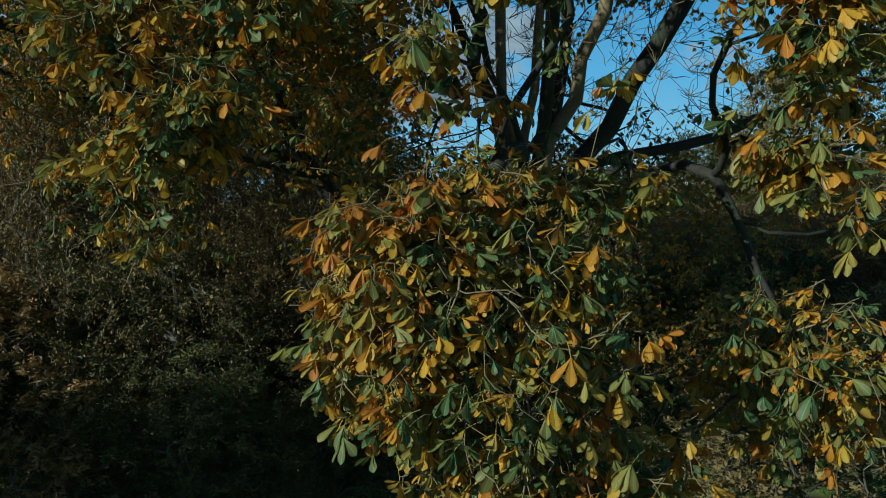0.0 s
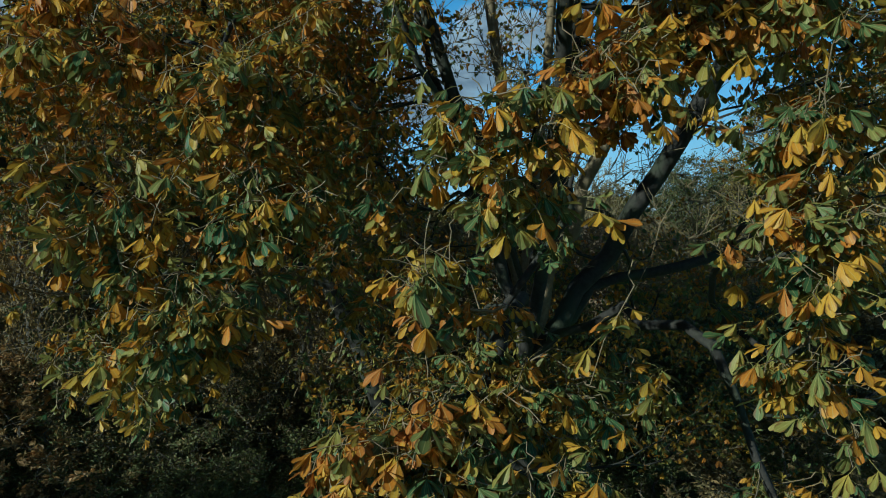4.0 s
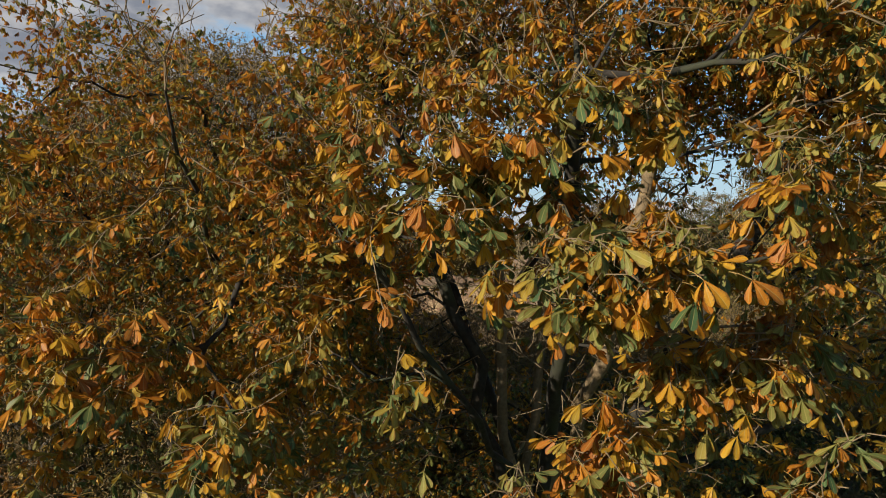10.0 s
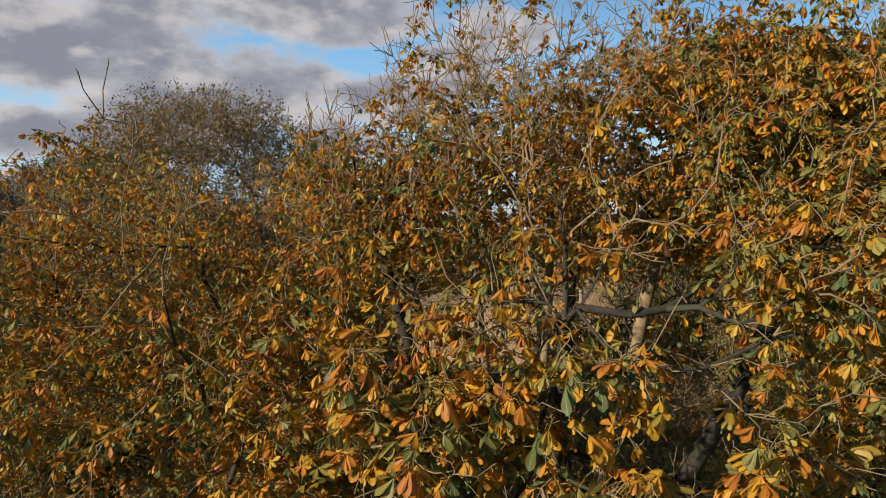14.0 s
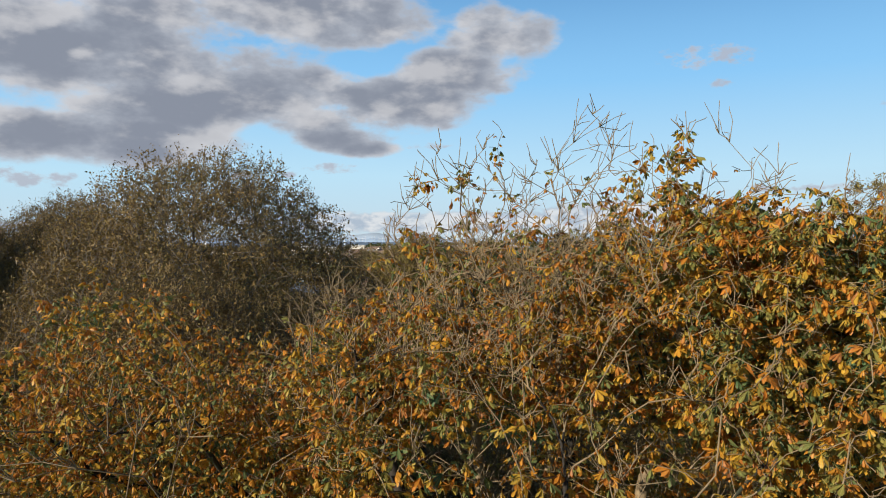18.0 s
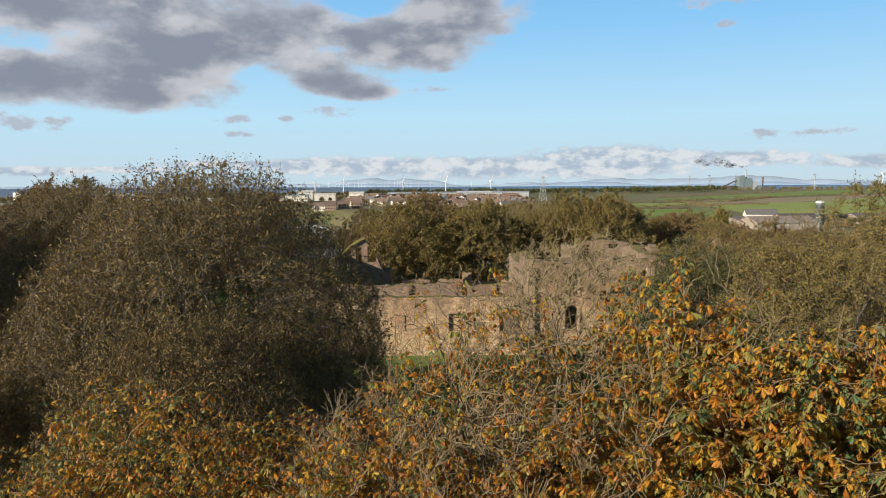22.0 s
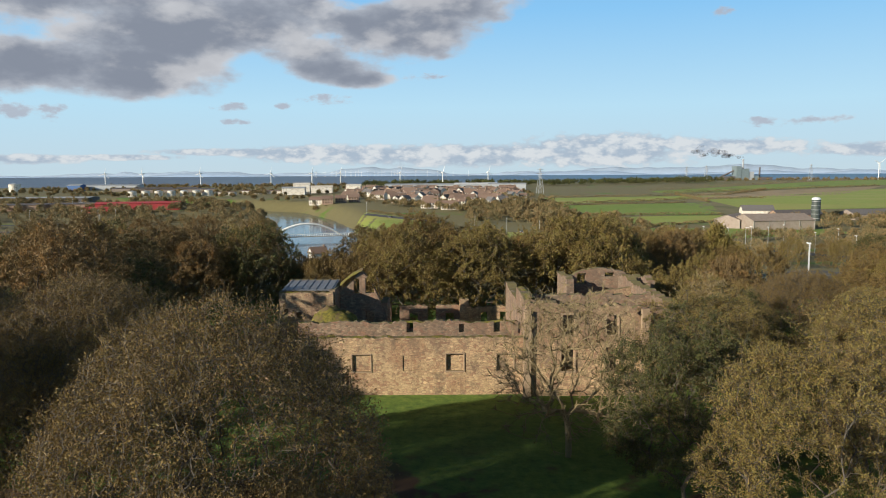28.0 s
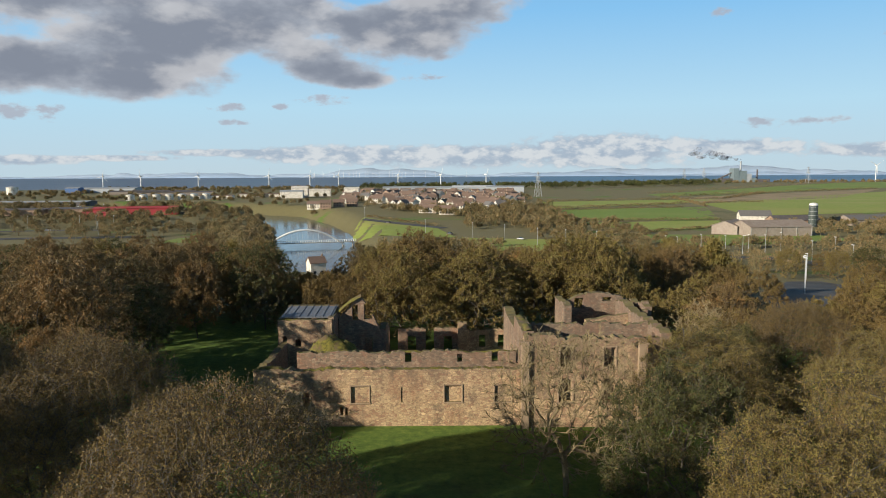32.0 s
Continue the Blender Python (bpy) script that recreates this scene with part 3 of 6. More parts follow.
def array_mesh(name, V, Q, T, U, mat, parent, label):
    """A mesh straight from arrays of quads and triangles."""
    me = bpy.data.meshes.new(name)
    me.vertices.add(len(V))
    me.vertices.foreach_set("co", V.astype(np.float32).ravel())
    loops = np.concatenate([Q.ravel(), T.ravel()]).astype(np.int32)
    me.loops.add(len(loops))
    me.loops.foreach_set("vertex_index", loops)
    me.polygons.add(len(Q) + len(T))
    me.polygons.foreach_set("loop_start", np.concatenate([np.arange(len(Q)) * 4, len(Q) * 4 + np.arange(len(T)) * 3]).astype(np.int32))
    me.update(calc_edges=True)
    lay = me.uv_layers.new(name="UVMap")
    lay.data.foreach_set("uv", U.astype(np.float32)[loops].ravel())
    me.materials.append(mat)
    ob = new(name, me)
    ob.parent = parent
    return tagged(ob, label, kind="stuff")


LEAF_MESHES = []


def chestnut_tree(label, trunk, limbs, ends, bare, seed, near, size=0.222, per=4):
    """A horse chestnut: trunk and limbs, twigs, single leaves on the near side, the rest of the crown."""
    rng = np.random.default_rng(seed)
    root = thing("horse_chestnut_tree", label, "tree")
    chains, tips, dirs = grow(rng, trunk, list(ends) + list(bare), tip=0.0052, power=2.0, star=0.42, seg=0.5, sag=0.03, rough=0.07, limbs=limbs)
    V, F, V2, F2 = [], [], [], []
    for p, r in chains:
        if r[0] > 0.016 and p[-1][2] < 16.5:
            tube_chain(V, F, p, r)
        else:
            tube_chain(V2, F2, p, r)
    bare_set = {tuple(np.round(b, 3)) for b in bare}
    is_bare = [tuple(np.round(t, 3)) in bare_set for t in tips]
    # short knobbly spurs with buds
    for t, d, bb in zip(tips, dirs, is_bare):
        for _ in range(4 if bb else 1):
            q = d * 0.6 + rng.normal(0, 0.45, 3) + np.array((0, 0, 0.45 if bb else -0.15))
            q = q / np.linalg.norm(q) * rng.uniform(0.12, 0.5 if bb else 0.26)
            tube_chain(V2, F2, [t, t + q * 0.5 + rng.normal(0, 0.03, 3), t + q * 0.92, t + q], [0.007 if bb else 0.006, 0.0055, 0.006, 0.0025])
    mesh_object("trunk", V, F, M_BARK, root, "dark fissured bark on trunk and limbs", smooth_shade=True)
    mesh_object("twiggery", V2, F2, M_TWIG, root, "pale brown curving twigs", smooth_shade=True)
    lt = [(t, d) for t, d, bb in zip(tips, dirs, is_bare) if not bb]
    frames = leaf_frames(rng, [a for a, _ in lt], [b for _, b in lt], lambda p: int(rng.integers(2, per + 3) if p[1] < 6.4 else rng.integers(8, per + 12) if p[2] > 14.2 and p[1] > 7.6 else rng.integers(6, per + 9) if p[1] < 10.5 else rng.integers(6, per + 10)), size)
    pick = rng.integers(0, len(LEAF_FINE), len(frames))
    order = sorted(range(len(frames)), key=lambda i: near(frames[i][0]))
    single = set(order[:280])
    if not LEAF_MESHES:
        for v, f, u, top in LEAF_FINE:
            o = mesh_object("leaf", v, f, M_CHESTNUT, None, uv=u)
            LEAF_MESHES.append(o.data)
            bpy.data.objects.remove(o)
    for i in sorted(single):
        o = new("leaf", LEAF_MESHES[pick[i]])
        o.parent = root
        o.matrix_basis = leaf_matrix(frames[i], LEAF_FINE[pick[i]][3])
    rest = [i for i in range(len(frames)) if i not in single]
    for kinds, lo, hi in ((LEAF_LODS[0], -9, 6.6), (LEAF_LODS[1], 6.6, 8.8), (LEAF_LODS[2], 8.8, 99)):
        idx = [i for i in rest if lo <= frames[i][0][1] < hi]
        if idx:
            array_mesh("crown", *join_leaves([frames[i] for i in idx], kinds, [pick[i] for i in idx]), M_CHESTNUT, root, "green, yellow and rust palmate leaves")
    return root


def lump(rng, n, c, r):
    out = []
    for _ in range(n):
        v = rng.normal(0, 1, 3)
        v /= np.linalg.norm(v)
        out.append(np.array(c) + np.array(r) * v * rng.random() ** 0.45)
    return out


def crown_ends(rng, n, c, R, keep, lumps=0.15, low=-0.6, shell=0.7, shift=0.0):
    """Twig ends through a lumpy crown; keep(p) gives the share that is kept at a place."""
    out = []
    c, R = np.array(c), np.array(R)
    while len(out) < n:
        v = rng.normal(0, 1, 3)
        v /= np.linalg.norm(v)
        if v[2] < low:
            continue
        k = 1 + lumps * noise.noise(Vector(v * 2.6) + Vector((shift, 0, 0))) + lumps * 0.7 * noise.noise(Vector(v * 6.0) + Vector((0, shift, 0)))
        p = c + R * v * k * (shell + (1 - shell) * rng.random() ** 0.5)
        if rng.random() < keep(p):
            out.append(p)
    return out


def build_chestnuts():
    rng = np.random.default_rng(21)

    def patchy(p, cut):
        return 1.0 if noise.noise(Vector(p * 0.62)) + 0.5 * noise.noise(Vector(p * 1.5)) > cut else 0.06

    # first tree: trunk beyond the climb, a wide crown over it
    def keep_a(p):
        if p[1] < 4.75 + 0.35 * noise.noise(Vector(p * 0.8)):
            return 0
        low = min(1.0, max(0.0, (p[2] - 8.6) / 2.2))
        if p[1] < 8 and p[2] < 12 and -0.9 < p[0] - 0.25 * (p[2] - 9) < 1.0 and p[2] > 8.4:
            return 0.1
        if p[1] > 8.0 and -0.12 < p[0] / p[1] < 0.46 and p[2] < 13.8:
            return 0.05
        if p[1] < 8.5 and 0.9 < p[0] < 2.9 and 8.8 < p[2] < 11.3:
            return 0.22
        if p[1] < 8.5 and 1.0 < p[0] < 3.6 and 8.4 < p[2] < 13.4:
            return 0.45 * patchy(p, 0.0)
        return patchy(p, 0.22 - 0.50 * low) * (0.30 + 0.70 * low) * (0.1 if p[1] < 8.5 and 0.11 < p[0] / p[1] < 0.75 and 10.8 < p[2] < 14.2 else 0.55 if p[1] < 8.5 and -1.0 < p[0] < 4.2 and p[2] < 14.5 else 1.0)

    ends = crown_ends(rng, 2500, (2.7, 11.0, 11.2), (6.3, 6.5, 7.3), keep_a)
    ends += crown_ends(rng, 1700, (2.9, 10.4, 12.9), (5.4, 4.8, 5.0), lambda p: 1.0 if p[2] > 14.6 else 0.04 if -0.11 < p[0] / p[1] < 0.46 else 0.6, shell=0.25)
    for cc, rr, n in (((0.35, 5.7, 7.0), (1.35, 0.7, 1.15), 210), ((1.0, 6.0, 5.6), (1.4, 0.9, 0.9), 120), ((3.1, 5.8, 8.6), (0.5, 0.5, 1.0), 34),
                      ((3.3, 6.4, 6.6), (1.0, 0.8, 0.9), 110), ((0.9, 6.6, 8.2), (1.3, 0.7, 0.45), 90), ((0.4, 5.2, 10.4), (0.5, 0.4, 0.75), 60), ((-0.15, 5.5, 9.5), (0.3, 0.4, 0.6), 20),
                      ((2.9, 5.5, 9.9), (0.6, 0.5, 1.1), 60), ((1.6, 5.2, 12.6), (0.6, 0.4, 0.35), 42), ((1.3, 5.3, 13.8), (0.5, 0.35, 0.3), 26), ((2.6, 5.2, 13.2), (0.45, 0.35, 0.35), 16), ((6.6, 10.0, 16.4), (2.8, 3.0, 1.5), 320), ((4.6, 8.2, 15.6), (1.8, 2.0, 1.6), 220),
                      ((0.2, 6.0, 13.4), (1.2, 0.7, 1.0), 110), ((3.3, 5.6, 14.5), (1.0, 0.6, 0.8), 80), ((2.9, 6.0, 11.75), (0.7, 0.4, 0.4), 45), ((2.15, 6.0, 11.6), (0.6, 0.35, 0.35), 40), ((1.15, 5.4, 12.45), (0.5, 0.35, 0.4), 45), ((1.35, 5.6, 11.0), (0.45, 0.4, 0.5), 45), ((-0.6, 5.9, 7.2), (0.7, 0.5, 1.0), 100), ((-0.3, 5.8, 8.1), (0.75, 0.4, 0.4), 50), ((3.3, 13.0, 12.8), (1.7, 1.0, 0.6), 130), ((-1.0, 10.0, 15.5), (1.6, 2.0, 1.1), 320), ((4.5, 9.4, 17.2), (1.5, 1.6, 0.8), 170), ((6.6, 9.6, 17.2), (1.7, 1.6, 0.8), 150), ((2.2, 9.2, 16.6), (1.4, 1.5, 0.7), 130), ((0.8, 9.0, 15.8), (1.6, 1.8, 0.9), 220)):
        ends += lump(rng, n, cc, rr)
    for _ in range(900):
        x, y = rng.uniform(-2.5, 7.5), rng.uniform(13.5, 18.0)
        ends.append(np.array((x, y, rng.uniform(5.0, 10.0 - 0.12 * (y - 13.5)) + 0.5 * noise.noise(Vector((x, y, 2))))))
    bare, keep = [], []
    for p in ends:
        # the crown's top has lost most of its leaves on one side
        chance = max(min(1, max(0, (p[2] - 13.9) / 2.8)) * min(0.6, max(0.04, (3.9 - p[0]) / 3.9)), 0.7 if p[2] > 17.0 and p[0] < 2.8 else 0.0)
        if p[2] > 17.2 and p[0] < 2.8 and rng.random() < 0.3:
            continue
        (bare if rng.random() < chance else keep).append(p)
    for cx, cy, wide, tall, count in ((1.9, 10.0, 0.9, 18.5, 18), (3.5, 9.8, 1.2, 18.4, 26), (0.4, 10.4, 1.2, 17.3, 20), (5.2, 10.0, 1.0, 17.8, 14)):
        for _ in range(count):
            a, r = rng.uniform(0, 2 * math.pi), rng.random() ** 0.5
            bare.append(np.array((cx + wide * r * math.cos(a), cy + wide * r * math.sin(a), tall + rng.uniform(-1.4, 0.5) - 0.5 * r)))
    # a net of leafless twigs in the open heart of the crown
    for _ in range(620):
        y = rng.uniform(8.6, 14.5)
        bare.append(np.array((y * rng.uniform(-0.13, 0.44), y, rng.uniform(9.2, 15.0))))
    trunk = [(1.5, 10.8, -0.3), (1.45, 10.7, 0.8), (1.4, 10.6, 3.0), (1.25, 10.5, 5.5), (1.2, 10.4, 7.0), (1.2, 10.3, 7.9)]
    limbs = [[(0.75, 10.0, 9.6), (0.15, 9.7, 11.6), (-0.9, 9.4, 15.2)], [(0.85, 10.2, 9.8), (0.85, 10.2, 11.8), (0.3, 10.1, 16.6)], [(1.35, 10.4, 10.0), (1.55, 10.5, 12.2), (1.9, 10.6, 17.0)],
             [(1.9, 10.1, 9.8), (2.35, 9.9, 11.6), (3.6, 9.8, 16.6)], [(2.4, 10.2, 9.4), (3.3, 9.9, 11.0), (5.6, 9.6, 15.4)], [(2.2, 10.6, 8.9), (3.6, 10.8, 9.2), (5.4, 11.0, 9.8)], [(0.9, 9.5, 9.6), (0.1, 8.0, 11.0), (-0.8, 6.8, 12.6)], [(1.4, 9.2, 10.2), (1.3, 7.6, 12.0), (1.2, 6.4, 14.0)],
             [(1.9, 11.4, 10.4), (2.4, 12.8, 13.0), (2.8, 13.8, 15.6)], [(0.8, 11.3, 10.0), (-0.2, 12.8, 12.6), (-0.8, 13.6, 14.6)], [(1.0, 9.0, 8.9), (0.6, 7.4, 8.7), (0.3, 6.2, 7.6)], [(2.3, 9.0, 8.8), (2.9, 7.6, 8.5), (3.2, 6.6, 7.0)]]
    chestnut_tree("horse chestnut tree with yellowing, rust-edged palmate leaves and bare top twigs", trunk, limbs, keep, bare, 3, lambda p: p[1] + 0.15 * abs(p[0] - 0.5))

    # second tree, leaning, with a lower crown
    def keep_b(p):
        if p[1] < 5.6 + 0.5 * noise.noise(Vector(p * 0.8)) or p[0] > 0.3 - 0.1 * (p[2] - 9):
            return 0
        low = min(1.0, max(0.0, (p[2] - 8.8) / 1.9))
        return patchy(p, 0.28 - 0.66 * low) * (0.22 + 0.78 * low)

    ends = crown_ends(rng, 2000, (-5.4, 11.8, 10.0), (5.6, 6.3, 6.1), keep_b, low=-0.45, shift=5.0)
    ends += crown_ends(rng, 1000, (-5.2, 11.0, 10.8), (4.8, 4.0, 4.0), lambda p: 1.0 if p[2] > 10.2 else 0.3, shell=0.25, shift=5.0)
    ends += lump(rng, 40, (-2.2, 6.1, 9.1), (0.6, 0.5, 0.55))
    for cc, rr, n in (((-3.5, 7.6, 8.4), (0.8, 0.8, 0.9), 60), ((-2.3, 6.1, 8.9), (0.7, 0.5, 0.5), 45), ((-3.0, 6.3, 10.0), (0.8, 0.5, 0.6), 55), ((-1.6, 6.1, 10.0), (0.6, 0.4, 0.5), 45), ((-1.8, 5.9, 10.9), (0.7, 0.4, 0.5), 40), ((-3.4, 6.4, 11.6), (0.7, 0.5, 0.5), 40)):
        ends += lump(rng, n, cc, rr)
    bare = [np.array((-2.8 + rng.normal(0, 0.9), 6.9 + rng.normal(0, 0.8), rng.uniform(14.2, 15.9))) for _ in range(14)]
    trunk = [(0.2, 15.2, -0.3), (0.1, 15.2, 1.0), (-0.7, 15.2, 4.0), (-1.8, 15.1, 7.4), (-2.6, 14.9, 9.1)]
    limbs = [[(-3.8, 14.2, 10.6), (-5.2, 13.2, 12.2), (-6.6, 12.2, 13.6)], [(-3.0, 14.0, 10.8), (-3.2, 12.2, 12.6), (-3.4, 10.2, 14.2)], [(-3.9, 13.0, 9.9), (-5.2, 10.6, 10.4), (-6.4, 8.2, 11.0)],
             [(-3.0, 13.0, 10.0), (-2.6, 10.6, 11.0), (-2.3, 8.2, 12.2)], [(-4.6, 14.6, 9.8), (-7.0, 14.2, 10.6), (-9.4, 13.6, 11.4)], [(-3.4, 12.4, 9.2), (-3.6, 9.8, 9.3), (-3.6, 7.8, 8.9)], [(-3.2, 12.0, 11.0), (-3.0, 9.0, 12.6), (-2.8, 7.2, 14.2)]]
    chestnut_tree("leaning horse chestnut tree with orange-brown thinning leaves", trunk, limbs, ends, bare, 5, lambda p: p[1] + 0.15 * abs(p[0] + 2.0), per=3)


build_chestnuts()

# ---- woodland ----


def twiggy_tree(name, label, seed, height, radius, leaves, mat, bark=M_GREYBARK, n_ends=420, leaf=0.085, clear=0.22, twigs=5, inner=0.5, lumps=0.16, tip=0.012, sprays=0, spray=0.6, star=0.3, boughs=0, bough=1.2, floor=-0.8):
    """A rounded tree with fine twigs and small fading leaves; stands at the origin."""
    rng = np.random.default_rng(seed)
    root = thing(name, label, "tree")
    zc = height * (clear + (1 - clear) * 0.48)
    ends = dome(rng, n_ends, (0, 0, zc), (radius, radius, height - zc), inner, floor, lumps, seed * 3.1, boughs, bough)
    top = height * (clear + 0.12)
    trunk = [(0, 0, -0.4), (0.05, 0, 0.6), (rng.normal(0, 0.15), rng.normal(0, 0.15), top * 0.6), (rng.normal(0, 0.25), rng.normal(0, 0.25), top)]
    chains, tips, dirs = grow(rng, trunk, ends, tip=tip, power=2.35, star=star, seg=1.1, rough=0.07)
    V, F = [], []
    for p, r in chains:
        tube_chain(V, F, p, r)
    P = []
    for t, d in zip(tips, dirs):
        for _ in range(twigs):
            q = d * 0.8 + rng.normal(0, 0.55, 3) + np.array((0, 0, 0.25))
            q = q / np.linalg.norm(q) * rng.uniform(0.35, 0.9)
            tube_chain(V, F, [t, t + q], [tip, tip * 0.4])
            P.append((t, q))
    mesh_object("trunk", V, F, bark, root)
    V, F = [], []
    k = rng.integers(0, len(P), leaves)
    t0 = np.array([P[i][0] for i in k])
    q0 = np.array([P[i][1] for i in k])
    cen = t0 + q0 * rng.random((leaves, 1)) * 1.1 + rng.normal(0, 0.10, (leaves, 3))
    scatter_leaves(V, F, cen, q0, leaf, rng)
    tagged(mesh_object("crown", V, F, mat, root), kind="stuff")
    if sprays:
        V, F = [], []
        k = rng.integers(0, len(P), sprays)
        t0 = np.array([P[i][0] for i in k])
        q0 = np.array([P[i][1] for i in k])
        cen = t0 + q0 * rng.uniform(-0.6, 1.2, (sprays, 1)) + rng.normal(0, spray * 0.35, (sprays, 3))
        out = cen - np.array((0, 0, height * 0.35))
        scatter_leaves(V, F, cen, out, spray, rng, 0.14, 0.8, 0.05)
        tagged(mesh_object("brushwood", V, F, M_SPRAY, root), kind="stuff")
    return root


def plant(src, x, y, height, rz, radius=None, label="", z=None):
    """A copy of a tree at a place, scaled to a height."""
    h, r = src["tall"], src["wide"]
    s = height / h
    w = (radius / r) if radius else s
    ob = copy_thing(src, pose(x, y, terrain(x, y) if z is None else z, 0, 0, rz))
    ob.scale = (w, w, s)
    if label:
        ob["label"] = label
    return ob


def sized(ob, tall, wide):
    ob["tall"], ob["wide"] = tall, wide
    return ob


def far_tree(seed, mat=M_FARLEAF, clumps=36, leaves=3200, leaf=0.46):
    """A tree of the distant woods, 10 m tall: trunk, limbs, a broken crown of leaf tufts."""
    rng = np.random.default_rng(seed)
    root = thing("woodland_tree", "autumn woodland tree with brown fading crown", "tree", group="woodland trees")
    ends = dome(rng, clumps, (0, 0, 5.6), (3.6, 3.6, 4.2), 0.55, -0.7, 0.25, seed * 1.3)
    chains, tips, _ = grow(rng, [(0, 0, -0.8), (0, 0, 1.4), (0.1, 0, 3.0)], ends, tip=0.035, power=2.3, star=0.3, seg=2.5)
    V, F = [], []
    for p, r in chains:
        tube_chain(V, F, p, np.minimum(r, 0.22))
    mesh_object("trunk", V, F, M_GREYBARK, root)
    V, F = [], []
    k = rng.integers(0, len(tips), leaves)
    cen = tips[k] + rng.normal(0, 0.62, (leaves, 3))
    scatter_leaves(V, F, cen, cen - np.array((0, 0, 3.0)), leaf, rng, 0.5)
    k = rng.integers(0, len(tips), leaves)
    cen = tips[k] + rng.normal(0, 0.55, (leaves, 3))
    scatter_leaves(V, F, cen, cen - np.array((0, 0, 3.0)), 0.9, rng, 0.16, 1.6, 0.3)
    tagged(mesh_object("crown", V, F, mat, root), kind="stuff")
    return sized(root, 10.0, 3.9)


def view_height(x, y):
    """How tall trees grow on the slope that falls to the riverside house."""
    return 29.0 - 0.143 * y - terrain(x, y)


def build_woods():
    rng = np.random.default_rng(33)
    # near trees, each with a form of its own
    oak = sized(twiggy_tree("oak_tree", "round-headed oak tree with sparse tan leaves on fine twigs", 41, 20.6, 7.9, 105000, M_OAK, n_ends=5200, leaf=0.11, twigs=3, clear=0.03, lumps=0.03, inner=0.70, tip=0.009, sprays=26000, spray=0.25, floor=-0.4), 20.6, 8.0)
    oak.matrix_basis = pose(-9.7, 29.0, 0, 0, 0, 40)
    plant(oak, -5.8, 24.0, 15.2, 100, 4.3, 'oak tree with fine brown twigs behind the chestnuts')
    plant(oak, -7.2, 19.6, 16.2, 215, 4.9, 'oak tree with dull tan leaves behind the chestnuts')
    plant(oak, -21.5, 42.0, 19.7, 150, 7.6, "broad oak tree, half bare, beside the lawn")
    plant(oak, -33.0, 47.0, 19.0, 260, 7.5, "broad oak tree with thin brown foliage")
    # next two stand out of view, made tall to shade the oaks by the lawn
    plant(oak, -40.0, 36.0, 25.0, 10, 9.0, "tall oak tree out of view, added to cast shade")
    plant(oak, -34.0, 26.0, 24.0, 310, 8.0, "tall oak tree out of view, added to cast shade")
    for x, y, h, rz in ((1.0, 25.0, 10.2, 60), (6.8, 27.0, 10.4, 130), (-2.8, 24.0, 11.2, 190), (12.5, 25.0, 10.4, 250)):
        plant(oak, x, y, h, rz, 4.3, 'small oak tree with brown leaves behind the chestnuts')
    plant(oak, -17.0, 21.0, 14.5, 80, 5.2, "oak tree with dull brown leaves in shade")
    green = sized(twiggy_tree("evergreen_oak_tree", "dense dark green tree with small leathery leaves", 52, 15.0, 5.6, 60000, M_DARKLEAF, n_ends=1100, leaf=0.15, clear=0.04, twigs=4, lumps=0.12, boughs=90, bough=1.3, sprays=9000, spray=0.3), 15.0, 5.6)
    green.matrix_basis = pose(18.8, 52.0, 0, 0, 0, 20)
    gold = sized(twiggy_tree("ash_tree", "ash tree with thinning yellow-green leaves", 63, 18.5, 6.2, 100000, M_YELLOWLEAF, n_ends=1500, leaf=0.105, clear=0.05, twigs=5, lumps=0.12, sprays=11000, spray=0.34, boughs=120, bough=1.15), 18.5, 6.2)
    gold.matrix_basis = pose(20.5, 35.0, 0, 0, 0, 200)
    plant(gold, 25.5, 64.0, 15.0, 90, 7.0, "spreading tree with pale bare limbs and tan leaves")
    plant(gold, 36.0, 57.0, 15.0, 10, 6.0)
    plant(oak, 33.0, 46.0, 16.5, 30, 6.4, "oak tree with warm brown autumn leaves")
    plant(green, 31.0, 74.0, 13.0, 220, 5.5)
    plant(oak, 41.0, 78.0, 14.5, 100, 7.0, "oak tree with brown leaves beside the ruin")
    plant(gold, 48.0, 66.0, 15.0, 160, 7.0)
    sapling = sized(twiggy_tree("bare_sycamore_tree", "nearly bare sycamore tree with a few yellow leaves on the lawn", 74, 15.2, 6.6, 3600, M_YELLOWLEAF, bark=M_PALEBARK, n_ends=700, leaf=0.12, clear=0.10, twigs=7, lumps=0.2, tip=0.025, star=0.45), 16.0, 6.2)
    sapling.matrix_basis = pose(11.6, 61.5, 0, 0, 0, 0)
    plant(sapling, 34.5, 88.0, 13.0, 120, 5.0, "bare tree with pale upright limbs")
    # woods round and behind the ruin
    kinds = [far_tree(100 + i) for i in range(4)] + [far_tree(121, M_YELLOWLEAF, 32, 3200, 0.45)]
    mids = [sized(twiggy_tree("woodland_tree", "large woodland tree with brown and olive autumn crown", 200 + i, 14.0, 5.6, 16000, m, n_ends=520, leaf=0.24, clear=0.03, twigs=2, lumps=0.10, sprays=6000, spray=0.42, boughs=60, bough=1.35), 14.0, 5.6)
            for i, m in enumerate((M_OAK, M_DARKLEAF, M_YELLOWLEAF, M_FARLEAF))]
    for ob in mids:
        tagged(ob, group="woodland trees")
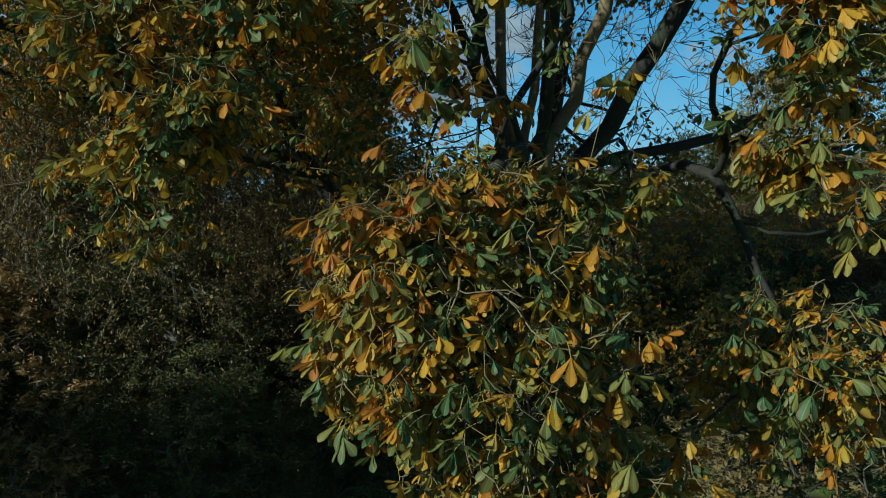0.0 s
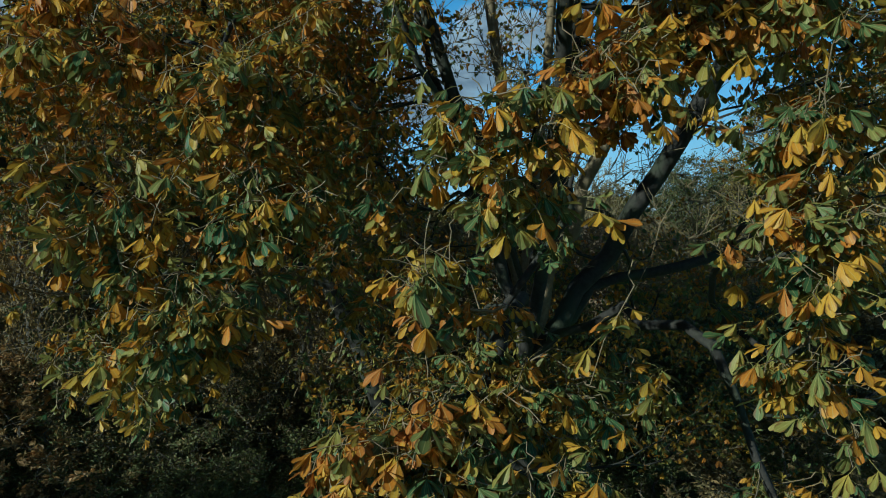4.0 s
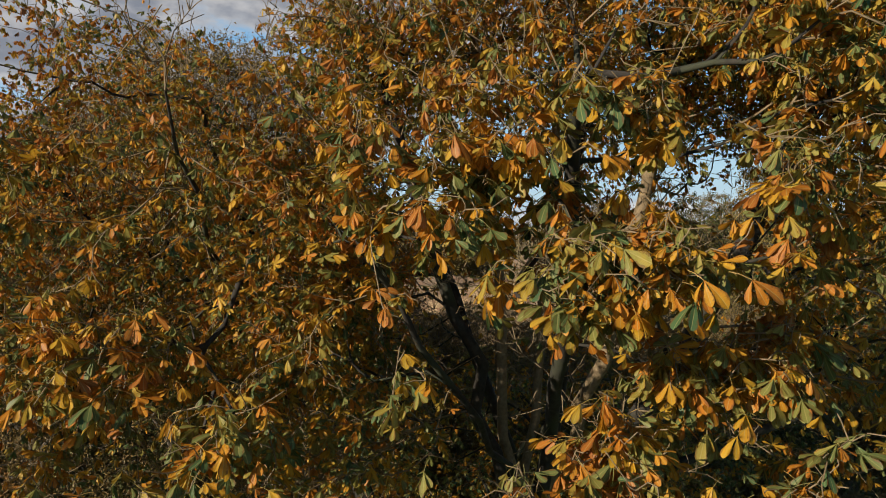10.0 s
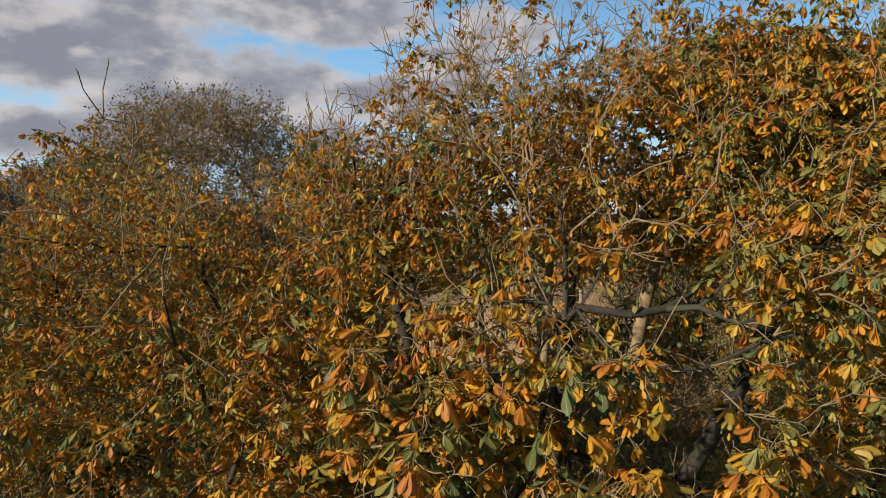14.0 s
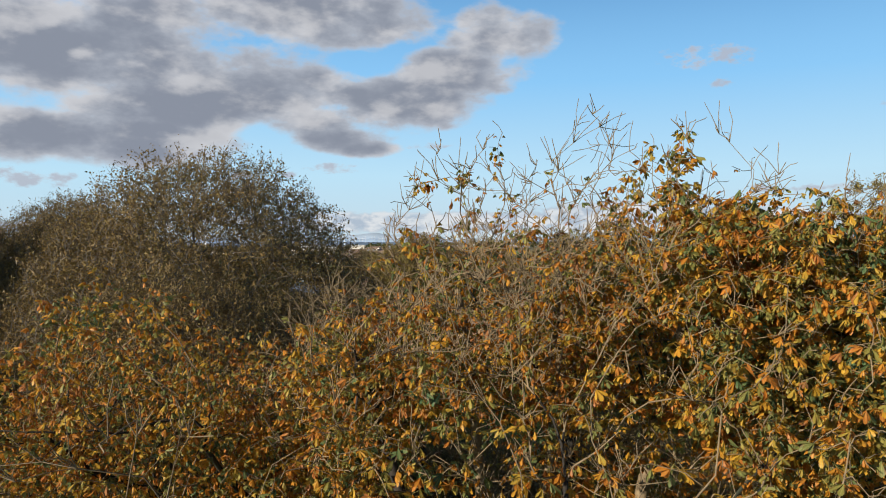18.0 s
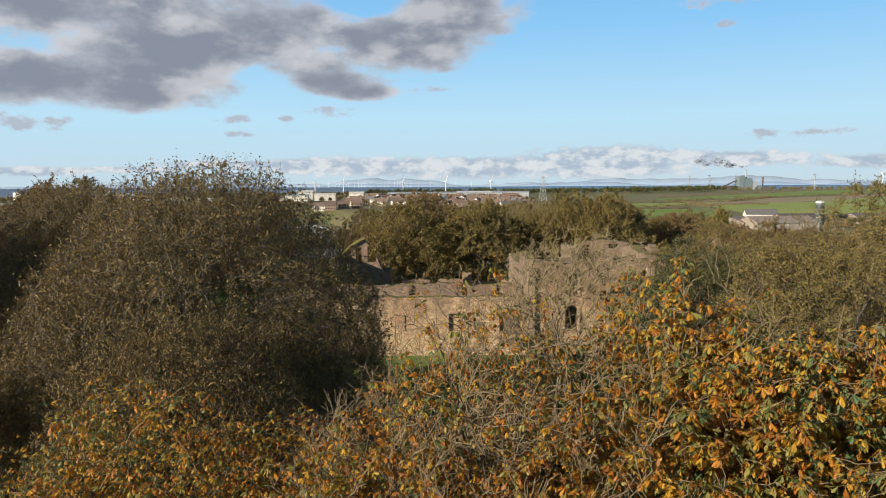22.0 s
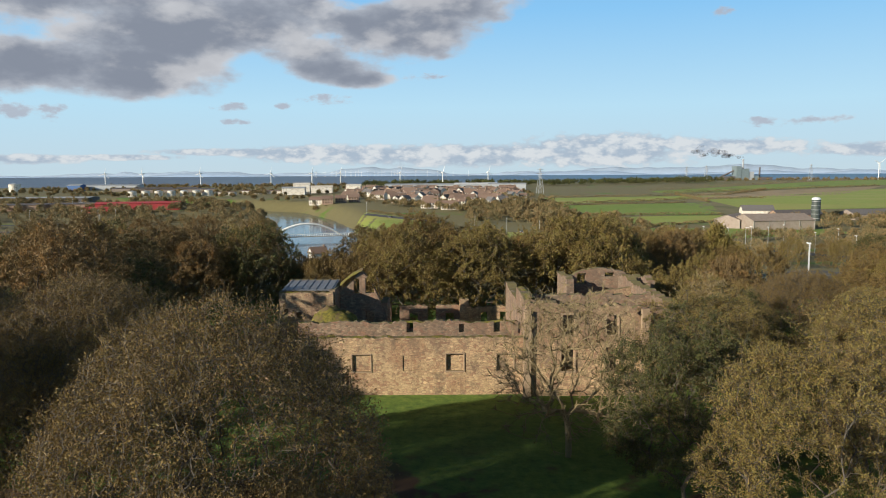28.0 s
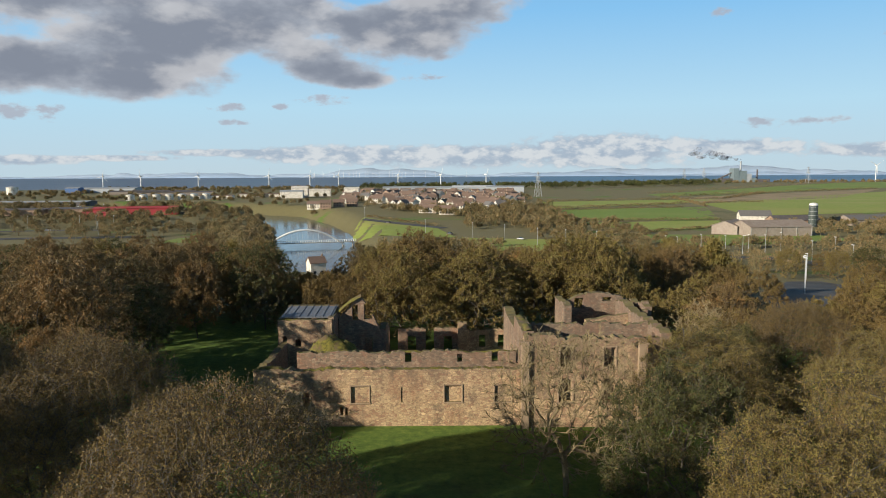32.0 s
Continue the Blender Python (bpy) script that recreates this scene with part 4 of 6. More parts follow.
    # trees out of view, added to throw shade on the chestnuts' lower leaves
    for x, y, h in ((-24, -1, 12.2), (-37, -30, 15), (-18, -34, 15), (-52, -12, 15), (8, -36, 15), (-50, 14, 18), (-56, 30, 18), (-54, 52, 17)):
        plant(mids[0], x, y, h, 50 * x, 7.0, 'unseen shade-casting oak tree with tan leaves')
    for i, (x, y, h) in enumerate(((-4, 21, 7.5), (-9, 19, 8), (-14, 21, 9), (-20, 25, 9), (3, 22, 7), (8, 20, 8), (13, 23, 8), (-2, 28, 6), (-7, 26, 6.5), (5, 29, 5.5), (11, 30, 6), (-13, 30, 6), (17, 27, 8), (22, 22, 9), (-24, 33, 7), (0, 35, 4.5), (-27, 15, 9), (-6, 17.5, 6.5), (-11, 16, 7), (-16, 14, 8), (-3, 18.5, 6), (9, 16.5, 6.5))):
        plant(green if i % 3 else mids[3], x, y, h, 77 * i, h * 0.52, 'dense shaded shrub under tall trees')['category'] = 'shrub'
    for x, y, h in ((-43, 79, 19.5), (-46, 88, 20.5), (-53, 95, 19), (-47, 104, 17), (-58, 84, 17), (-60, 104, 16)):
        plant(mids[3], x, y, h, 31 * x, 7.0, 'tall woodland tree with rust-brown autumn crown')
    spots = [(-43, 79), (-46, 88), (-53, 95), (-47, 104), (-58, 84), (-60, 104)]

    def belt(n, x0, x1, y0, y1, h0, h1, gap, pool, avoid=lambda x, y: False):
        made, tries = 0, 0
        while made < n and tries < n * 40:
            tries += 1
            x, y = rng.uniform(x0, x1), rng.uniform(y0, y1)
            if avoid(x, y) or river_distance(x, y) < 5 or (y > 112 and -0.225 < x / y < -0.12 and view_height(x, y) < 4.5) or any((x - a) ** 2 + (y - b) ** 2 < gap * gap for a, b in spots):
                continue
            spots.append((x, y))
            src = pool[int(rng.integers(0, len(pool)))]
            h = rng.uniform(h0, h1)
            if y > 106 and -0.235 < x / y < -0.11:
                h = min(h, max(4.0, view_height(x, y)))
            plant(src, x, y, h, float(rng.uniform(0, 360)), h * rng.uniform(0.36, 0.46))
            made += 1

    M0, M1, M2, M3 = mids
    belt(22, -16, 34, 117, 148, 14, 18, 5.5, (M0, M1, M2, M2, M0))
    belt(42, -88, -12, 112, 168, 13, 17, 6.0, (M0, M3, M3, M2, M1), lambda x, y: x > -44 and y < 122)
    belt(10, -70, -36, 66, 100, 12, 16, 7.0, (M0, M1, M3), lambda x, y: x > -40 and y > 80)
    belt(36, 34, 112, 84, 165, 10, 14, 6.5, (M0, M0, M2, M3), lambda x, y: x > 66 and 146 < y and x < 122)
    belt(8, 52, 85, 55, 84, 12, 15, 7.0, (M0, M2))
    belt(95, -150, 150, 165, 262, 9, 13, 7.5, kinds + mids, lambda x, y: 80 < x < 135 and y < 250)
    for ob in kinds + mids:
        ob.location = (-158 + 9 * ((kinds + mids).index(ob)), 176, terrain(-120, 176))


build_woods()

# ---- the ruined hall ----


def stone_material(name, c0, c1, c2, moss=True):
    m, t, b = material(name, c0, 0.95)
    co = coords(t)
    mp = t.nodes.new("ShaderNodeMapping")
    mp.inputs["Scale"].default_value = (1.0, 1.0, 1.9)
    warp = t.nodes.new("ShaderNodeMix")
    warp.data_type = "VECTOR"
    wn = t.nodes.new("ShaderNodeTexNoise")
    wn.inputs["Scale"].default_value = 2.2
    t.links.new(co, wn.inputs["Vector"])
    warp.inputs[0].default_value = 0.16
    t.links.new(co, warp.inputs[4])
    t.links.new(wn.outputs["Color"], warp.inputs[5])
    t.links.new(warp.outputs[1], mp.inputs[0])
    v = t.nodes.new("ShaderNodeTexVoronoi")
    v.inputs["Scale"].default_value = 3.1
    t.links.new(mp.outputs[0], v.inputs["Vector"])
    e = t.nodes.new("ShaderNodeTexVoronoi")
    e.feature = "DISTANCE_TO_EDGE"
    e.inputs["Scale"].default_value = 3.1
    t.links.new(mp.outputs[0], e.inputs["Vector"])
    hue = t.nodes.new("ShaderNodeSeparateColor")
    t.links.new(v.outputs["Color"], hue.inputs[0])
    col = ramp(t, hue.outputs[0], [(0.0, c0), (0.45, c1), (0.8, c2), (1.0, tuple(x * 1.25 for x in c1))])
    big = noise_of(t, co, 0.22, 5, 0.6)
    col = mix_rgb(t, math_node(t, "MULTIPLY", smooth(t, big, 0.48, 0.66), 0.55), col, (0.30, 0.155, 0.09))
    stain = noise_of(t, co, 0.9, 6, 0.65)
    col = mix_rgb(t, math_node(t, "MULTIPLY", smooth(t, stain, 0.5, 0.72), 0.6), col, (0.10, 0.085, 0.065))
    sp = t.nodes.new("ShaderNodeSeparateXYZ")
    t.links.new(co, sp.inputs[0])
    run = t.nodes.new("ShaderNodeMapping")
    run.inputs["Scale"].default_value = (0.9, 0.9, 0.35)
    t.links.new(co, run.inputs[0])
    wash = math_node(t, "ADD", noise_of(t, run.outputs[0], 1.0, 5, 0.65), math_node(t, "MULTIPLY", sp.outputs[2], 0.026))
    col = mix_rgb(t, math_node(t, "MULTIPLY", smooth(t, wash, 0.54, 0.80), 0.52), col, (0.135, 0.10, 0.076))
    joint = smooth(t, e.outputs["Distance"], 0.07, 0.02)
    col = mix_rgb(t, math_node(t, "MULTIPLY", joint, 0.62), col, (0.13, 0.10, 0.075))
    if moss:
        nz = t.nodes.new("ShaderNodeSeparateXYZ")
        t.links.new(t.nodes.new("ShaderNodeNewGeometry").outputs["Normal"], nz.inputs[0])
        up = math_node(t, "MULTIPLY", smooth(t, nz.outputs[2], 0.4, 0.8), smooth(t, noise_of(t, co, 0.8, 5), 0.34, 0.46))
        col = mix_rgb(t, math_node(t, "MULTIPLY", up, 0.75), col, (0.13, 0.12, 0.04))
    t.links.new(col, b.inputs["Base Color"])
    h = math_node(t, "ADD", math_node(t, "MULTIPLY", e.outputs["Distance"], 1.2, clamp=True), math_node(t, "MULTIPLY", noise_of(t, co, 5, 5), 0.4))
    bump(t, b, h, 0.7, 0.06)
    return m


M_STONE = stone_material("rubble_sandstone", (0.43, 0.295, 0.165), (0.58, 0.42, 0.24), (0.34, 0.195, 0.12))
# same sandstone, darkened: shade of inner, back and side walls put into the colour
M_STONE_SHADED = stone_material("shaded_sandstone", (0.16, 0.12, 0.085), (0.36, 0.265, 0.175), (0.27, 0.145, 0.095))
M_DRESSED = rough_mat("dressed_sandstone", (0.30, 0.215, 0.14), (0.37, 0.275, 0.18), 3.0, 0.9, 0.01, (0.28, 0.20, 0.13), 0.7)
M_MOSS = rough_mat("moss", (0.06, 0.06, 0.014), (0.215, 0.185, 0.03), 3.0, 1.0, 0.08, (0.13, 0.09, 0.05), 0.9)
M_SLATE = rough_mat("slate", (0.12, 0.13, 0.15), (0.20, 0.21, 0.23), 2.5, 0.45, 0.005)


def ragged(seed, base, amp, coarse=0.25, step=0.0):
    """A worn wall's top line: base height with dips and missing stones."""
    def top(s):
        v = base(s) if callable(base) else base
        v += amp * (noise.noise(Vector((s * coarse, seed, 0))) + 0.6 * noise.noise(Vector((s * 1.1, seed, 4))) + 0.5 * noise.noise(Vector((s * 2.7, seed, 9))))
        v += 0.22 * noise.noise(Vector((math.floor(s / 0.42) * 3.7 + 0.5, seed * 1.9, 21)))
        v -= amp * 1.2 * max(0.0, noise.noise(Vector((s * 0.35, seed, 13))) - 0.3)
        return v
    return top


def weld(V, F):
    """Joins corners that meet, and drops the faces shut inside."""
    index, verts, remap = {}, [], []
    for v in V:
        k = (round(v[0], 2), round(v[1], 2), round(v[2], 2))
        if k not in index:
            index[k] = len(verts)
            verts.append(v)
        remap.append(index[k])
    seen = {}
    for f in F:
        g = tuple(dict.fromkeys(remap[i] for i in f))
        if len(g) > 2:
            seen.setdefault(tuple(sorted(g)), []).append(g)
    return verts, [g[0] for g in seen.values() if len(g) == 1]


def moss_strip(parent, p, q, z, width, seed, high=0.35):
    """A lumpy ribbon of moss and grass along a wall's top."""
    p, q = Vector((*p, 0)), Vector((*q, 0))
    d = q - p
    n = Vector((-d.y, d.x, 0)).normalized()
    k = int(d.length / 0.35)
    V = []
    for i in range(k + 1):
        c = p + d * i / k
        top = z(d.length * i / k) if callable(z) else z
        swell = max(0.0, noise.noise(Vector((i * 0.11, seed, 0))) + 0.45)
        for j in range(5):
            u = j / 4 * 2 - 1
            e = c + n * u * width * 0.5 * (0.8 + 0.4 * noise.noise(Vector((i * 0.4, seed, j))))
            V.append((e.x, e.y, top - 0.12 + high * swell * (1 - u * u) + 0.08 * noise.noise(Vector((i * 0.7, j, seed)))))
    F = [(i * 5 + j, (i + 1) * 5 + j, (i + 1) * 5 + j + 1, i * 5 + j + 1) for i in range(k) for j in range(4)]
    return mesh_object("moss", V, F, M_MOSS, parent, "yellow-green moss on the wall top", smooth_shade=True)


def stone_wall(name, p, q, thick, top, openings=(), z0=-0.5, mat=None, parent=None, label="", pitch=0.42):
    """An upright wall from p to q with a worn top and openings (s0, s1, z0, z1, arched) right through it."""
    p, q = Vector((*p, 0)), Vector((*q, 0))
    d = q - p
    length = d.length
    d.normalize()
    side = Vector((-d.y, d.x, 0)) * thick / 2
    cuts = {0.0, length}
    s = 0.0
    while s < length:
        cuts.add(s)
        s += pitch
    for s0, s1, a, b, arch in openings:
        cuts |= {s0, s1}
        if arch:
            cuts |= {s0 + (s1 - s0) * k / 6 for k in range(1, 6)}
    cuts = sorted(c for c in cuts if 0 <= c <= length)
    cuts = [c for i, c in enumerate(cuts) if i == 0 or c - cuts[i - 1] > 0.02]
    V, F = [], []
    for a, b in zip(cuts, cuts[1:]):
        mid = (a + b) / 2
        spans = [(z0, top(mid))]
        for s0, s1, lo, hi, arch in openings:
            if s0 - 0.01 <= mid <= s1 + 0.01:
                u = (mid - s0) / (s1 - s0) * 2 - 1
                h = hi - (s1 - s0) * 0.5 * (1 - math.sqrt(max(0, 1 - u * u))) if arch else hi
                nxt = []
                for x, y in spans:
                    if lo > x:
                        nxt.append((x, min(lo, y)))
                    if h < y:
                        nxt.append((max(h, x), y))
                spans = nxt
        for lo, hi in spans:
            if hi - lo < 0.03:
                continue
            k = len(V)
            t0, t1 = (top(a), top(b)) if abs(hi - top(mid)) < 1e-6 else (hi, hi)
            t0, t1 = max(t0, lo + 0.02), max(t1, lo + 0.02)
            for r, tt, ss in ((p + d * a, t0, a), (p + d * b, t1, b)):
                for sg in (-1, 1):
                    e = r + side * sg * (1 + 0.07 * noise.noise(Vector((ss * 0.9, sg, thick))))
                    V += [(e.x, e.y, lo), (e.x, e.y, tt)]
            F += [(k, k + 1, k + 5, k + 4), (k + 2, k + 6, k + 7, k + 3), (k + 1, k + 3, k + 7, k + 5), (k, k + 4, k + 6, k + 2), (k, k + 2, k + 3, k + 1), (k + 4, k + 5, k + 7, k + 6)]
    V, F = weld(V, F)
    return mesh_object(name, V, F, mat or M_STONE, parent, label)


def surround(parent, p, d, s0, s1, z0, z1, out, w=0.22, arch=False):
    """Dressed stones round an opening, proud of the wall face."""
    p, d = Vector((*p, 0)), Vector((*d, 0))
    n = Vector((d.y, -d.x, 0))
    for a, b, lo, hi in ((s0 - w, s0, z0, z1 + (0 if arch else w)), (s1, s1 + w, z0, z1 + (0 if arch else w)), (s0 - w * 1.3, s1 + w * 1.3, z0 - w, z0)) + (() if arch else ((s0, s1, z1, z1 + w),)):
        bm = bmesh.new()
        c = p + d * (a + b) / 2 + n * out
        m = Matrix.Translation((c.x, c.y, (lo + hi) / 2)) @ Matrix.Rotation(math.atan2(d.y, d.x), 4, "Z") @ Matrix.Diagonal((b - a, 0.16, hi - lo, 1))
        bmesh.ops.create_cube(bm, size=1, matrix=m)
        bmesh.ops.bevel(bm, geom=bm.edges[:], offset=0.025, segments=1, affect="EDGES")
        part("window_surround", bm, M_DRESSED, parent, "pale dressed sandstone")


def build_hall():
    hall = thing("ruined_hall", "roofless sandstone hall in ruins with mossy broken walls and empty windows", "ruin")
    X0, X1, X2, Y = -21.2, 9.9, 26.6, 80.0
    # long low range in front
    f = lambda x: x - X0
    blind = ((-12.6, -10.9, 2.9, 4.7), (-10.0, -7.95, 2.85, 4.8), (-4.25, -2.7, 2.9, 4.7), (0.8, 2.75, 2.9, 4.85), (6.6, 8.5, 2.9, 4.8))
    ops = [(f(-15.6), f(-14.8), 2.5, 4.1, True), (f(-11.3), f(-10.95), 1.4, 2.35, False), (f(-10.75), f(-10.45), 1.4, 2.3, False)] + [(f(x0), f(x1), z0, z1, False) for x0, x1, z0, z1 in blind]
    stone_wall("front_wall", (X0, Y), (X1, Y), 1.1, ragged(1, 6.75, 0.24), ops, parent=hall, label="rubble wall of the low range, mossy along its top")
    for k, (x0, x1, z0, z1) in enumerate(blind):
        stone_wall("blocked_window", (x0 - 0.05, Y + 0.1), (x1 + 0.05, Y + 0.1), (1.06, 0.92, 1.06, 0.82, 1.0)[k], lambda s: z1 + 0.04, z0=z0 - 0.04, parent=hall, label="rubble filling of a blocked window")
        if k in (1, 3, 4):
            surround(hall, (X0, Y), (1, 0), f(x0), f(x1), z0, z1, 0.56, 0.16)
    surround(hall, (X0, Y), (1, 0), ops[0][0], ops[0][1], 2.5, 3.7, 0.56, 0.16, True)
    stone_wall("range_back_wall", (X0 + 4.0, Y + 5.0), (X1, Y + 5.0), 0.8, ragged(2, 7.5, 0.35), [(f(-8), f(-7.2), 6.2, 8.4, False), (f(-1.6), f(-1.0), 6.2, 7.2, False), (f(2.6), f(3.4), 6.2, 8.4, False), (f(5.6), f(6.5), 6.0, 8.6, False), (f(7.6), f(8.6), 6.2, 8.6, False)], parent=hall, mat=M_STONE_SHADED)
    stone_wall("range_end_wall", (X0 + 0.5, Y + 0.3), (X0 + 0.5, Y + 26), 0.9, ragged(3, 6.6, 0.5), parent=hall, mat=M_STONE_SHADED)
    # grass-grown rubble over the range's west end
    V, F = [], []
    n = 14
    for j in range(n + 1):
        for i in range(n + 1):
            u, v = i / n * 2 - 1, j / n * 2 - 1
            h = max(0, 1 - (u * u + v * v)) ** 0.6
            V.append((X0 + 8.2 + 3.6 * u, Y + 7.2 + 2.6 * v, 5.6 + 3.2 * h * (1 + 0.4 * noise.noise(Vector((u * 2, v * 2, 1)))) + 0.7 * noise.noise(Vector((u * 5, v * 5, 0)))))
    F = [(j * (n + 1) + i, j * (n + 1) + i + 1, (j + 1) * (n + 1) + i + 1, (j + 1) * (n + 1) + i) for j in range(n) for i in range(n)]
    mesh_object("mossy_mound", V, F, M_MOSS, hall, "moss and grass over tumbled stone", smooth_shade=True)
    moss_strip(hall, (X0, Y), (X1 - 0.6, Y), ragged(1, 6.75, 0.24), 1.25, 1.0, 0.45)
    moss_strip(hall, (X0 + 4, Y + 5), (X1 - 0.6, Y + 5), ragged(2, 7.5, 0.35), 0.9, 2.0, 0.3)
    moss_strip(hall, (X1 + 0.8, Y + 0.3), (X1 + 0.6, Y + 9), 11.0, 1.5, 3.0, 0.7)
    # tall block
    g = lambda x: x - X1
    tall = lambda s: 10.6 - (0.0 if s < 11.6 else min(4.3, (s - 11.6) * 1.05))
    ops = [(g(14.0), g(15.35), 7.2, 9.5, False), (g(19.0), g(20.3), 7.2, 9.4, False), (g(13.9), g(15.4), 3.0, 5.9, True), (g(18.9), g(20.4), 2.9, 5.9, True)]
    stone_wall("tower_front_wall", (X1, Y - 0.6), (X2 - 1.2, Y - 0.6), 1.4, ragged(5, tall, 0.62), ops, parent=hall, label="high front wall with four empty window openings")
    for s0, s1, z0, z1, a in ops:
        surround(hall, (X1, Y - 0.6), (1, 0), s0, s1, z0, z1 - (0.7 if a else 0), 0.71, 0.2, a)
    stone_wall("tower_side_wall", (X1 + 0.6, Y + 0.2), (X1 + 0.6, Y + 24), 1.3, ragged(6, lambda s: 11.0 if s < 9 else 9.2, 0.3), parent=hall, mat=M_STONE_SHADED)
    stone_wall("tower_side_wall", (X2 + 0.6, Y + 2.2), (X2 + 0.6, Y + 24), 1.3, ragged(7, 10.3, 0.6), [(2.4, 3.6, 7.6, 9.6, False)], parent=hall, mat=M_STONE_SHADED)
    stone_wall("tower_cross_wall", (X2 - 5.6, Y + 3.0), (X2 + 0.6, Y + 3.0), 1.0, ragged(8, 9.6, 0.6), [(3.6, 4.6, 7.4, 9.0, True)], parent=hall, mat=M_STONE_SHADED)
    stone_wall("tower_cross_wall", (X1 + 0.6, Y + 8.0), (X2, Y + 8.0), 0.9, ragged(9, 10.2, 0.5), parent=hall, mat=M_STONE_SHADED)
    for x in (X1 + 0.1, X1 + 13.4):
        bm = bmesh.new()
        add_box(bm, x - 0.45, x + 0.45, Y - 1.75, Y - 1.25, -0.5, 10.2)
        bmesh.ops.bevel(bm, geom=bm.edges[:], offset=0.05, segments=1, affect="EDGES")
        part("buttress", bm, M_DRESSED, hall, "flat dressed stone buttress")
    # upper chamber at the back of the tall block
    stone_wall("upper_back_wall", (17.9, Y + 25), (30.0, Y + 25), 1.2, ragged(10, lambda s: 11.2 - 0.055 * (s - 6) ** 2, 0.55), [(2.6, 4.0, 8.8, 10.4, False), (6.8, 8.2, 9.9, 10.5, False)], parent=hall, mat=M_STONE_SHADED)
    stone_wall("upper_front_wall", (20.6, Y + 17), (29.2, Y + 17), 0.9, ragged(11, lambda s: 8.7 + 0.16 * s, 0.1), parent=hall, label="inner wall with a pale broken edge")
    stone_wall("upper_end_wall", (18.2, Y + 17), (18.2, Y + 25), 1.0, ragged(12, 10.6, 0.5), parent=hall, mat=M_STONE_SHADED)
    stone_wall("upper_end_wall", (29.4, Y + 17), (29.4, Y + 25), 1.0, ragged(13, lambda s: 10.4 - 0.05 * s, 0.7), parent=hall, mat=M_STONE_SHADED)
    # courtyard's far range
    stone_wall("courtyard_wall", (3.2, Y + 31), (14.0, Y + 31), 0.9, ragged(14, lambda s: 4.2 if s > 0.9 else 5.2, 0.35), [(3.4, 4.4, 1.4, 3.4, False), (6.4, 7.5, 1.4, 3.4, False)], parent=hall)
    stone_wall("chimney_stack", (3.2, Y + 30.2), (4.6, Y + 30.2), 1.2, ragged(15, 5.6, 0.15), parent=hall, label="red sandstone stump of a chimney")
    stone_wall("courtyard_wall", (-12.0, Y + 32), (3.2, Y + 32), 0.9, ragged(16, 4.3, 0.5), [(1.4 + 2.9 * i, 2.7 + 2.9 * i, 0.6, 5.6 if i % 2 else 3.0, False) for i in range(5)], parent=hall, mat=M_STONE_SHADED)
    # gatehouse with its gable and lead roof
    gy = Y + 14.0
    gate = lambda s: 8.4 + max(0, 3.6 - abs(s - 2.9) * 1.1) - max(0, s - 4.4) * 1.5
    stone_wall("gable_wall", (-13.9, gy + 4.5), (-7.6, gy + 4.5), 0.9, ragged(17, gate, 0.25), [(3.55, 4.75, 8.7, 10.9, False), (1.9, 2.7, 8.6, 10.8, False), (3.6, 4.7, 4.0, 6.2, False)], parent=hall, mat=M_STONE_SHADED)
    stone_wall("gable_side_wall", (-7.8, gy + 4.5), (-7.8, gy + 10), 0.9, ragged(18, 7.2, 0.3), [(1.2, 2.4, 3.6, 6.0, False)], parent=hall, mat=M_STONE_SHADED)
    V, F = [], []
    for i in range(9):
        s = i / 8
        for w in (-0.9, 0.0, 0.9):
            V.append((-14.3 + 3.6 * s, gy + 4.5 + w, 9.3 + 2.6 * s + 0.35 * math.sin(s * 3.1) + (0.35 if w == 0 else 0.0) + 0.15 * noise.noise(Vector((s * 6, w, 2)))))
    F = [(3 * i + j, 3 * i + j + 1, 3 * i + j + 4, 3 * i + j + 3) for i in range(8) for j in (0, 1)]
    mesh_object("mossy_coping", V, F, M_MOSS, hall, "thick moss on the sloping gable", smooth_shade=True)
    gh = thing("gatehouse", "square stone gatehouse with a grey sheet roof and two dark openings", "building")
    stone_wall("front_wall", (-21.4, gy), (-14.2, gy), 0.8, ragged(23, 9.6, 0.12), [(0.55, 1.1, 6.2, 7.4, False), (2.2, 3.0, 5.9, 7.0, True), (5.4, 6.1, 4.0, 4.5, False)], parent=gh)
    stone_wall("side_wall", (-14.4, gy + 0.1), (-14.4, gy + 6.4), 0.8, lambda s: 9.9, parent=gh, mat=M_STONE_SHADED)
    stone_wall("side_wall", (-21.2, gy + 0.1), (-21.2, gy + 6.4), 0.8, lambda s: 9.6, parent=gh, mat=M_STONE_SHADED)
    stone_wall("back_wall", (-21.4, gy + 6.5), (-14.2, gy + 6.5), 0.8, lambda s: 10.3, parent=gh, mat=M_STONE_SHADED)
    moss_strip(gh, (-21.4, gy), (-14.2, gy), 9.65, 0.6, 5.0, 0.2)
    tilt = Matrix.Rotation(radians(4), 3, "X")
    bm = bmesh.new()
    add_box(bm, -21.2, -14.3, gy + 0.5, gy + 6.6, 9.9, 10.05)
    bmesh.ops.rotate(bm, verts=bm.verts, cent=(-17.8, gy + 3.2, 10.0), matrix=tilt)
    part("roof", bm, M_SLATE, gh, "pale grey sheet roof")
    for i in range(7):
        bm = bmesh.new()
        add_box(bm, -20.9 + i * 1.05, -20.83 + i * 1.05, gy + 0.5, gy + 6.6, 10.05, 10.12)
        bmesh.ops.rotate(bm, verts=bm.verts, cent=(-17.8, gy + 3.2, 10.0), matrix=tilt)
        part("roof_seam", bm, M_SLATE, gh)


build_hall()

